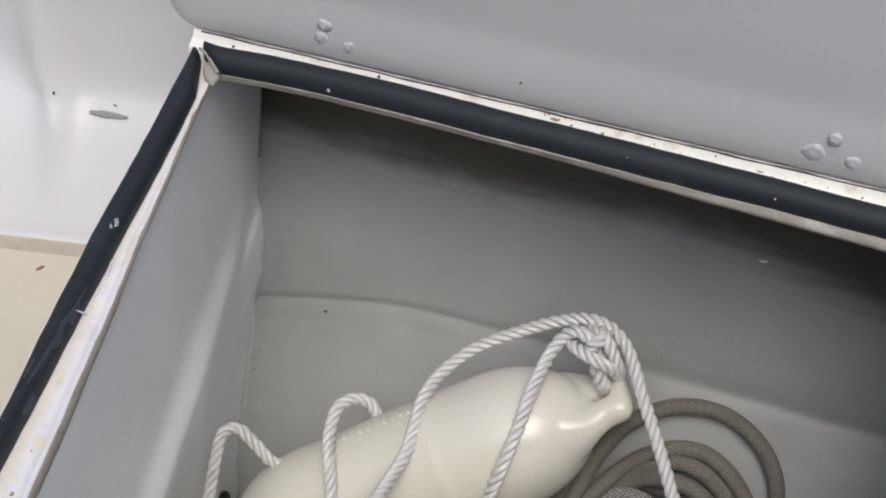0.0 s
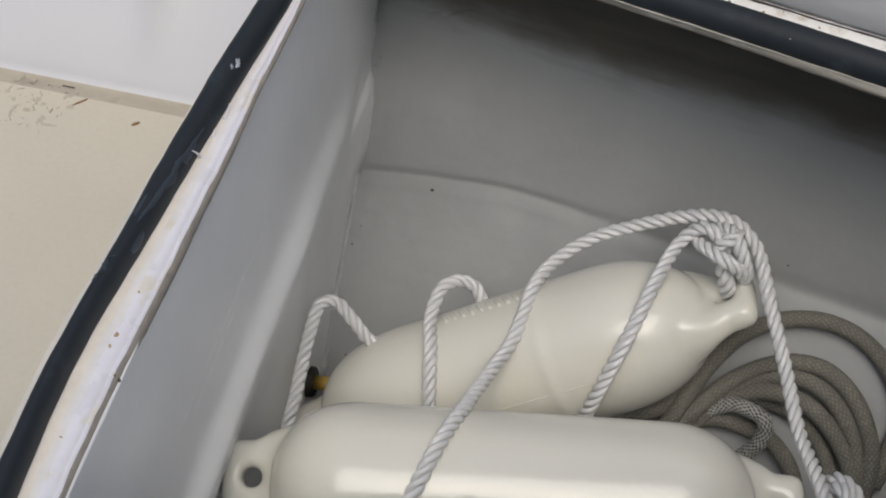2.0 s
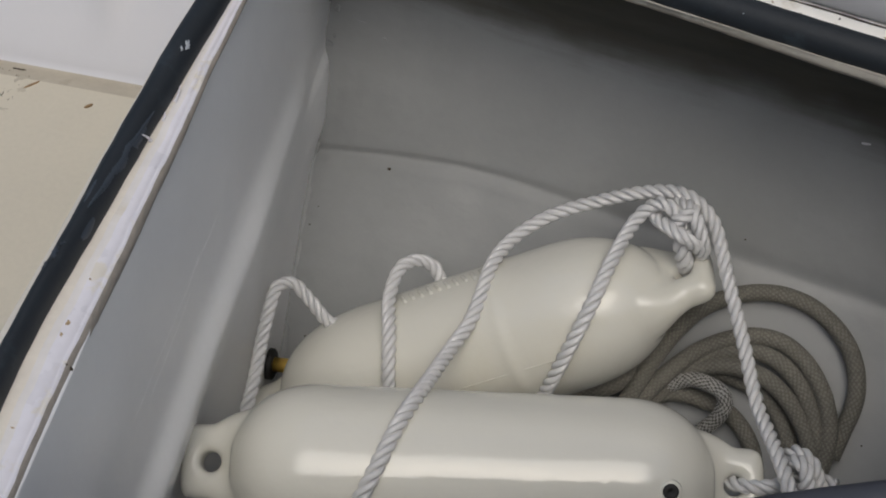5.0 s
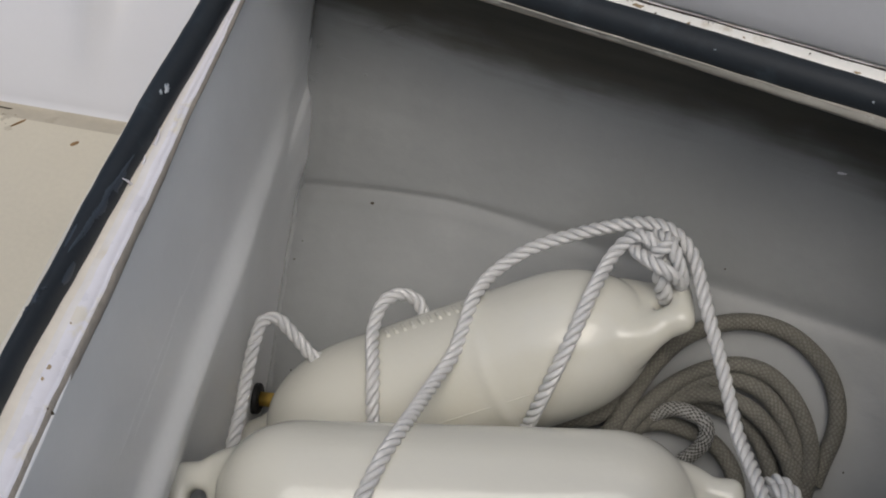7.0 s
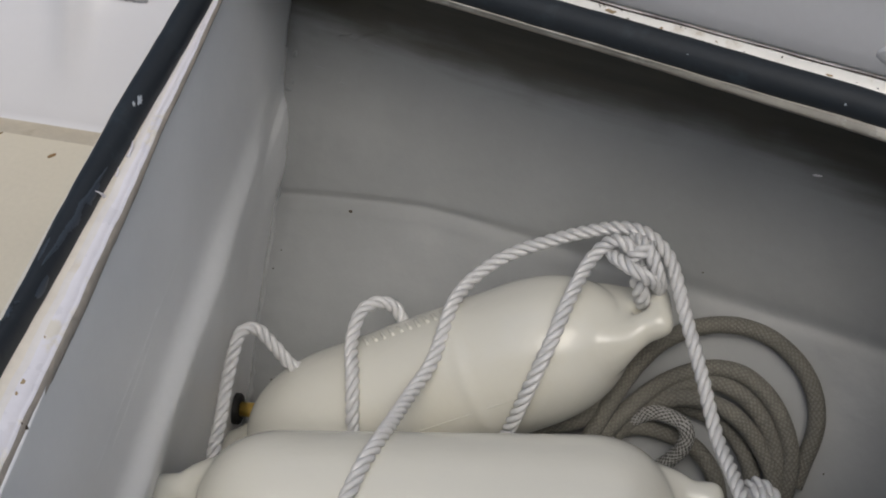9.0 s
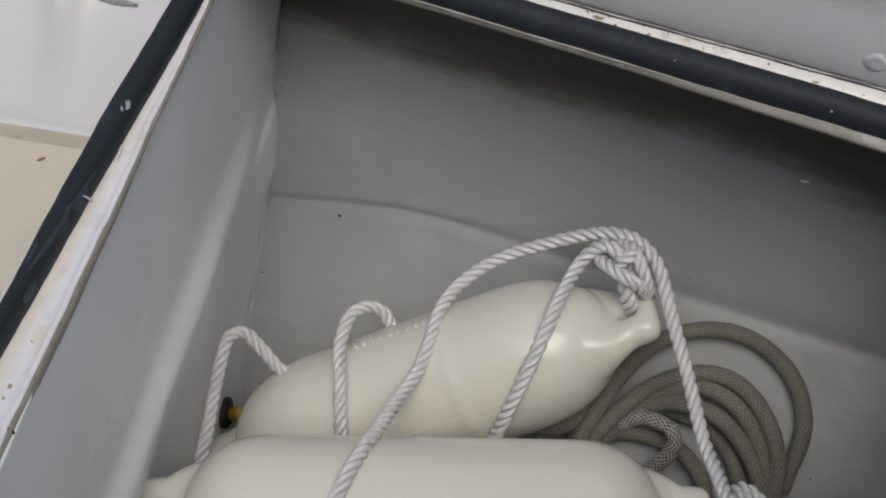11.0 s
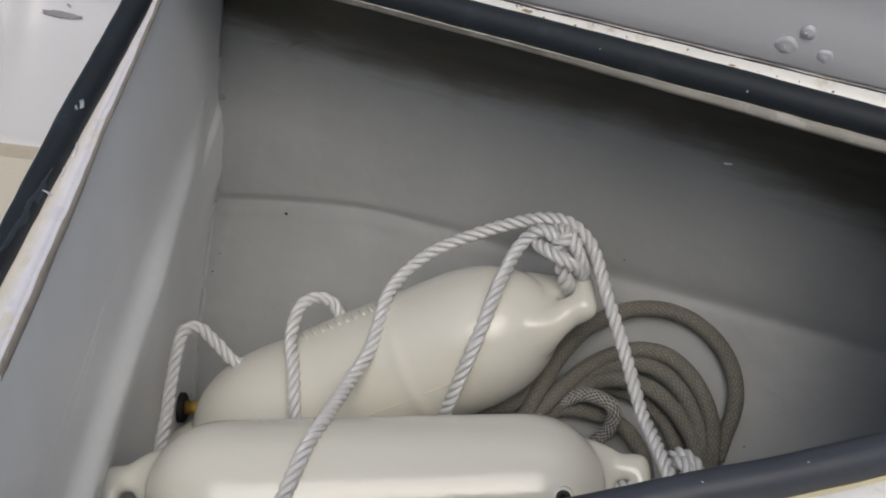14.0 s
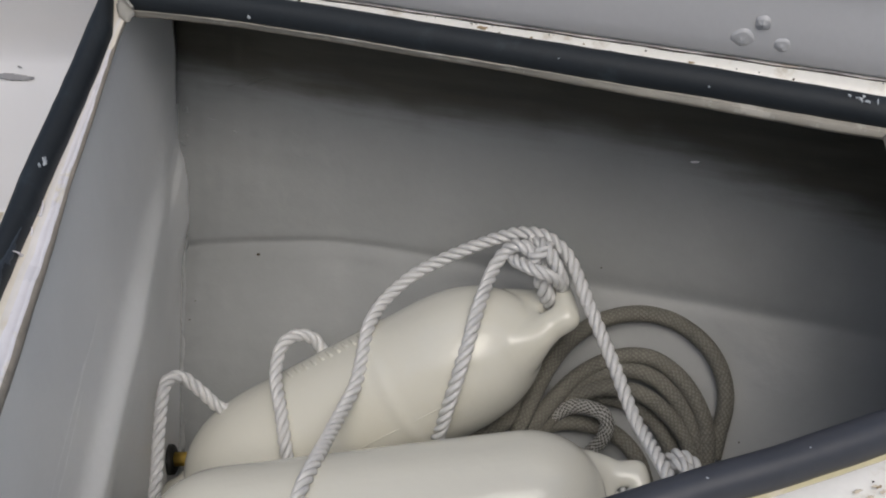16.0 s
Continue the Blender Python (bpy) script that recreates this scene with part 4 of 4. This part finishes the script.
# specks and a scratch in the hull paint
for k, (p, w) in enumerate((((0.0527, 0.0684, -0.3132), 0.0042), ((-0.0048, 0.0203, -0.3640), 0.0022), ((-0.0024, 0.0330, -0.352), 0.0016), ((0.0265, -0.0565, -0.4253), 0.0020), ((0.3709, 0.0912, -0.2770), 0.0020), ((0.512, 0.002, -0.366), 0.0020))):
    patch("dirt_speck", DIRT, hull_at(p[0], p[2], 0.0001), (0, -0.65, 0.75), (w, w * 0.8), 20 * k, HULL, seed=k, height=0.0008)
patch("scratch", FLANGE_PAINT, hull_at(0.4367, -0.1845, 0.0001), (0, -0.87, 0.49), (0.011, 0.0022), 8, HULL, "pale scratch", seed=11, height=0.0002)
# runs and a fold in the thick paint under the deck edge
for way, r in ((((0.0258, -0.1865), (0.0281, -0.1815), (0.0337, -0.1768), (0.0435, -0.1720), (0.0561, -0.1679)), 0.0020), (((0.0088, -0.1831), (0.0170, -0.1804), (0.0251, -0.1769)), 0.0015)):
    line = spline([hull_at(x, z, -0.0010) for x, z in way], 0.001)
    v, f = tube(line, lambda i, q: r * math.sin(math.pi * (i + 0.5) / len(line)) ** 0.7 * (1 + 0.3 * noise.noise(line[i] * 120)) + 0.0002, 10)
    part("paint_run", mesh_of("paint_run", v, f, HULL_PAINT), HULL)
# thin dark slivers: painted shade of the fold, and a short dash
for way, w in ((((-0.0115, -0.2114), (-0.0049, -0.2109), (0.0029, -0.2109)), 0.0007), (((0.0448, -0.1814), (0.0505, -0.1802)), 0.0009)):
    (xa, za), (xb, zb) = way[0], way[-1]
    patch("dirt_speck", SCUFF_CREASE, hull_at((xa + xb) / 2, (za + zb) / 2, 0.0001), (0, -0.87, 0.49), (xb - xa, w), 0, HULL, seed=len(way), height=0.0002, rag=0.5)
# lumps of putty at the end of the tape
for k, ((x, z), r) in enumerate(zip(((-0.0290, -0.2072), (-0.0276, -0.2284), (-0.0293, -0.2348), (0.0217, -0.2171)), (0.0034, 0.0026, 0.0036, 0.0020))):
    patch("putty_lump", HULL_PAINT, hull_at(x, z, -0.0004), (0.2, -0.87, 0.49), (2 * r, 2.6 * r), 30 * k, HULL, seed=210 + k, height=0.55 * r, rag=0.5)


def on_left_seal(y, across, proud=0.0007):
    """A place on the left rubber and its outward direction; across runs from -1 at the cockpit to 1 at the locker."""
    for (xa, ya, _), (xb, yb, _) in zip(LEFT, LEFT[1:]):
        if yb <= y <= ya:
            x, h = xa + (xb - xa) * (ya - y) / (ya - yb), half_width(y)
            rise = math.sqrt(max(0.0, 1 - across * across))
            out = Vector((across / h, 0.2 * across / h, rise / 0.0125)).normalized()
            return Vector((x + across * h, y, -0.0125 + 0.0125 * rise)) + out * proud, out


for k, (y, across, sz, turn) in enumerate(((-0.154, 0.62, (0.0062, 0.0100), 14), (-0.160, 0.48, (0.0030, 0.0050), 40), (-0.336, -0.10, (0.0060, 0.0150), 15), (-0.345, -0.35, (0.0040, 0.0080), 30), (-0.328, 0.15, (0.0030, 0.0060), -20))):
    p, n = on_left_seal(y, across)
    patch("scuff", CHIP if k < 2 else RUBBED_RUBBER, p, n, sz, turn, SEAL, "pale scuff on rubber", seed=400 + k, height=0.0002, rag=0.85, points=22)
# pale bloom wandering along the rubber
for k, (way, w) in enumerate(((((-0.2118, 0.85), (-0.224, 0.82), (-0.236, 0.79), (-0.2471, 0.67), (-0.2572, 0.78), (-0.2689, 0.66), (-0.2801, 0.62), (-0.2905, 0.49), (-0.2997, 0.4)), 0.0015), (((-0.2255, 0.9), (-0.2359, 0.9), (-0.2436, 0.84)), 0.0009), (((-0.2795, -0.02), (-0.2896, -0.07), (-0.2976, -0.04)), 0.0011), (((-0.3004, 0.9), (-0.3101, 0.9), (-0.3182, 0.9)), 0.0008))):
    mid = spline([(y, a, 0) for y, a in way], 0.004)
    strip = []
    for i, q in enumerate(mid):
        wide = w * math.sin(math.pi * (i + 0.5) / len(mid)) ** 0.6 * (1 + 0.6 * noise.noise(Vector((i * 0.35, k, 0)))) / half_width(q.x)
        strip.append([on_left_seal(q.x, q.y + wide * e, h)[0] for e, h in ((-1, -0.0001), (-0.6, 0.00045), (0.6, 0.00045), (1, -0.0001))])
    v, f = grid(strip)
    part("scuff", mesh_of("scuff", v, f, RUBBED_RUBBER), SEAL, "pale scuff on rubber").matrix_parent_inverse = SEAL.matrix_basis.inverted()
# torn paint standing up against the rubber
for k, (y0, a0, y1, a1, r) in enumerate(((-0.1915, 1.12, -0.1800, 1.0, 0.0015), (-0.2270, 1.10, -0.2325, 0.86, 0.0010), (-0.2090, 1.10, -0.2040, 1.0, 0.0008))):
    p0 = on_left_seal(y0, 1.0)[0] + Vector(((a0 - 1) * half_width(y0), 0, -0.0035))
    p1, out = on_left_seal(y1, a1, 0.0012)
    sliver = spline([p0, p0.lerp(p1, 0.5) + Vector((0.0010, 0, 0.0008)), p1], 0.0007)
    v, f = tube(sliver, lambda i, a: (0.35 + 0.65 * abs(math.cos(a))) * r * (1 - i / len(sliver)) ** 0.8 * (1 + 0.4 * noise.noise(Vector((i * 0.3, k, 0)))) + 0.0002, 10)
    ob = part("paint_flake", mesh_of("paint_flake", v, f, FLANGE_PAINT), FLANGE, "torn white paint")

# pale scuffs and dots on the rubber
for k, (p, n, sz, t) in enumerate((((0.4438, 0.0240, -0.0062), (-0.05, -0.85, 0.5), (0.0022, 0.0018), 0), ((0.3367, 0.0303, -0.0043), (0, -0.74, 0.67), (0.0042, 0.0016), 25), ((0.3290, 0.0303, -0.0050), (0, -0.74, 0.67), (0.0026, 0.0014), -20), ((0.0984, 0.0357, -0.0101), (0, -0.97, 0.24), (0.0030, 0.0040), 0), ((0.5335, -0.2729, -0.0001), (0, 0, 1), (0.0016, 0.0014), 0), ((0.4830, -0.3050, -0.0002), (0, 0, 1), (0.0020, 0.0014), 0))):
    patch("scuff", CHIP, p, n, sz, t, SEAL, "pale scuff on rubber", seed=20 + k, height=0.0003, rag=0.6)
for k in range(9):
    rng = random.Random(40 + k)
    patch("scuff", CHIP, (0.537 + 0.022 * rng.random(), 0.0235 + 0.006 * rng.random(), 0.0002 - 0.0006 * rng.random()), (0, -0.2, 0.98), (0.002 + 0.005 * rng.random(), 0.0012 + 0.0015 * rng.random()), 180 * rng.random(), SEAL, "pale scuff on rubber", seed=50 + k, height=0.0003, rag=0.6)

# torn paint, chips and a nick on the flange
patch("nick", DIRT, (0.0925, -0.3866, -0.0190), (0.8, 0.2, 0.6), (0.0070, 0.0034), 15, FLANGE, "dark nick in the edge", seed=63)
for k, (x, y, w) in enumerate(((0.0765, -0.3640, 0.003), (0.0780, -0.3720, 0.0022), (0.0700, -0.3330, 0.0015), (0.0900, -0.4320, 0.0018))):
    patch("chip", RUST, (x, y, -0.0158), (0, 0, 1), (w, w * 1.6), 30 * k, FLANGE, "brown chip", seed=64 + k, height=0.0002, rag=0.6)
patch("chip", FLANGE_PAINT, (0.3128, 0.0284, -0.0182), (0, -0.9, 0.42), (0.006, 0.0028), 0, FLANGE, "white chip", seed=70, rag=0.6)
# sealant smeared into the corner of the flange
patch("sealant", SEALANT, (0.0000, 0.0290, -0.0132), (0.15, -0.15, 0.97), (0.0140, 0.0270), 34, FLANGE, "smeared beige sealant", seed=71, height=0.0024, rag=0.22, points=24)
bead = spline([(-0.0165, 0.0440, -0.004), (-0.0085, 0.0385, -0.003), (0.0000, 0.0325, -0.006), (0.0080, 0.0270, -0.010)], 0.0008)
v, f = tube(bead, lambda i, a: 0.0013 + 0.0008 * noise.noise(bead[i] * 160), 10)
part("sealant", mesh_of("sealant", v, f, SEALANT), FLANGE, "smeared beige sealant")

# rust and grit in the gutter behind the seal
for k, (x, q, w, h, m) in enumerate(((0.274, 0.75, 0.011, 0.0040, RUST), (0.283, 0.35, 0.0050, 0.0022, DIRT), (0.279, 0.15, 0.0045, 0.0018, DIRT), (0.287, 0.65, 0.0030, 0.0016, DIRT), (0.266, 0.85, 0.0030, 0.0016, GRIME), (0.311, 0.55, 0.0075, 0.0030, RUST), (0.314, 0.35, 0.0030, 0.0014, DIRT), (0.1305, 0.80, 0.0036, 0.0030, DIRT), (0.0035, 0.60, 0.0035, 0.0040, DIRT), (0.344, 0.30, 0.0034, 0.0016, DIRT), (0.350, 0.70, 0.0026, 0.0014, RUST), (0.420, 0.30, 0.0030, 0.0016, DIRT), (0.428, 0.55, 0.0060, 0.0018, RUST), (0.425, 0.15, 0.0022, 0.0014, DIRT), (0.437, 0.35, 0.0026, 0.0016, DIRT), (0.500, 0.40, 0.0030, 0.0020, DIRT), (0.395, 0.80, 0.0020, 0.0016, DIRT), (0.577, 0.50, 0.0030, 0.0020, DIRT))):
    p, n = on_gutter(x, q)
    patch("grit", m, p, n, (w, h), 15 * k, GUTTER_DECK, seed=80 + k, height=0.0006 if m is DIRT else 0.0002, rag=0.6)
for k in range(60):
    rng = random.Random(300 + k)
    x = rng.choice((0.272, 0.28, 0.315, 0.345, 0.425, 0.46, 0.30)) + 0.03 * (rng.random() - 0.5) if k > 20 else rng.random() * 0.58
    p, n = on_gutter(x, rng.choice((0.1, 0.3, 0.6, 0.97)) - 0.08 * rng.random())
    patch("grit", rng.choice((DIRT, DIRT, GRIME)), p, n, (0.0007 + 0.0028 * rng.random() ** 2, 0.0006 + 0.001 * rng.random()), 180 * rng.random(), GUTTER_DECK, seed=340 + k, height=0.0003, rag=0.7)
patch("dirt_speck", DIRT, (0.245, 0.0612, 0.0162), (0, -0.99, 0.15), (0.0024, 0.0020), 0, get("locker_hatch"), seed=97)

# marks in the cockpit
patch("scuff", SCUFF_CREASE, (-0.2708, 0.2229, -0.2784), (0.1, -0.62, 0.78), (0.050, 0.0086), 6, SIDE, "grey scuff mark", seed=98, height=0.0002, rag=0.28, points=40)
patch("scuff", SCUFF_CREASE, (-0.2660, 0.2330, -0.2720), (0.1, -0.62, 0.78), (0.006, 0.0026), -12, SIDE, "grey scuff mark", seed=99, height=0.0003)
patch("dirt_speck", DIRT, (-0.3245, 0.2116, -0.2550), (0.15, -0.77, 0.62), (0.0034, 0.0034), 0, SIDE, seed=100, height=0.001)
for k in range(60):
    rng = random.Random(120 + k)
    q = rng.random()
    patch("grit", GRIME if k > 5 else DIRT, (-0.366 - 0.075 * rng.random(), 0.022 + 0.070 * q, -0.383), (0, 0, 1), (0.0016 + 0.010 * rng.random() ** 2, 0.0008 + 0.0012 * rng.random()), 180 * rng.random(), SOLE, seed=130 + k, rag=0.75, height=0.0001)
patch("grit", DIRT, (-0.388, 0.096, -0.383), (0, 0, 1), (0.0190, 0.0020), 12, SOLE, seed=199, rag=0.7, height=0.0004)
for k in range(16):
    rng = random.Random(700 + k)
    patch("stain", SOLE_STAIN, (-0.365 - 0.10 * rng.random(), 0.028 + 0.068 * rng.random(), -0.3829), (0, 0, 1), (0.006 + 0.020 * rng.random(), 0.004 + 0.010 * rng.random()), 180 * rng.random(), SOLE, "brown stain", seed=720 + k, rag=0.7, height=0.0001, points=24)
leaf = patch("leaf_scrap", LEAF, (-0.2909, 0.0797, -0.3826), (0, 0, 1), (0.0115, 0.0046), 55, None, "", seed=160, height=0.0012)
tagged(leaf, "small curled dry brown leaf scrap on the cream sole", "leaf", "leaf scraps")
twig = patch("leaf_scrap", LEAF, (-0.3613, 0.0814, -0.3826), (0, 0, 1), (0.0210, 0.0018), 60, None, "", seed=161, height=0.0010, rag=0.2)
tagged(twig, "thin dry brown leaf stalk on the cream sole", "leaf", "leaf scraps")

# dirt along the near gutter
for k, (x, y, w, h, m) in enumerate(((0.590, -0.2620, 0.0050, 0.0026, DIRT), (0.5935, -0.2575, 0.0024, 0.0030, DIRT), (0.5780, -0.2730, 0.0030, 0.0012, GRIME), (0.5725, -0.2790, 0.0046, 0.0016, RUST), (0.5840, -0.2690, 0.0016, 0.0012, DIRT), (0.5690, -0.2765, 0.0018, 0.0012, DIRT), (0.5975, -0.2560, 0.0040, 0.0020, GRIME), (0.520, -0.3100, 0.0014, 0.0010, DIRT))):
    patch("grit", m, (x, y, -0.0146), (0, 0, 1), (w, h), 35, NEAR_DECK, seed=170 + k, height=0.0003, rag=0.6)

for k, (x, y, w, h) in enumerate(((0.5611, -0.2847, 0.0070, 0.0030), (0.5669, -0.2879, 0.0100, 0.0040), (0.5743, -0.2820, 0.0060, 0.0030), (0.5701, -0.2792, 0.0050, 0.0025), (0.5889, -0.2629, 0.0100, 0.0050), (0.5851, -0.2672, 0.0060, 0.0030), (0.5919, -0.2597, 0.0060, 0.0040), (0.5787, -0.2761, 0.0060, 0.0020))):
    patch("stain", STAIN_BROWN, (x, y, -0.0146), (0, 0, 1), (w, h), 34 + 12 * (k % 3), NEAR_DECK, "brown stain", seed=240 + k, height=0.0002, rag=0.75, points=26)


def raised_lettering():
    """Worn raised lettering on the rear fender, too faint to read: plain slanted bars on the skin."""
    inv = rear_fender.matrix_world.inverted()
    a, b = inv @ Vector((0.1337, -0.0652, -0.2987)), inv @ Vector((0.1876, -0.0419, -0.2673))
    ang = math.atan2(a.z, a.y) + 0.14
    rows = 9
    for k in range(10):
        s, tall = a.x + (b.x + 0.004 - a.x) * k / 9, (0.0066, 0.0056, 0.0064)[k % 3]
        verts = []
        for i in range(rows):
            t = -tall + 2 * tall * i / (rows - 1)
            q = ang + t / FENDER_R
            lean = s + 0.0030 * t / tall
            low = -0.0010 if i in (0, rows - 1) else 0.0019
            for w, h in ((-0.0019, -0.0010), (-0.0015, low), (0.0015, low), (0.0019, -0.0010)):
                verts.append(Vector((lean + w, (FENDER_R + h) * math.cos(q), (FENDER_R + h) * math.sin(q))))
        faces = [(4 * i + j, 4 * i + j + 1, 4 * i + j + 5, 4 * i + j + 4) for i in range(rows - 1) for j in range(3)]
        part("lettering_bar", recalc(mesh_of("lettering_bar", verts, faces, VINYL)), rear_fender, "worn raised lettering")


raised_lettering()
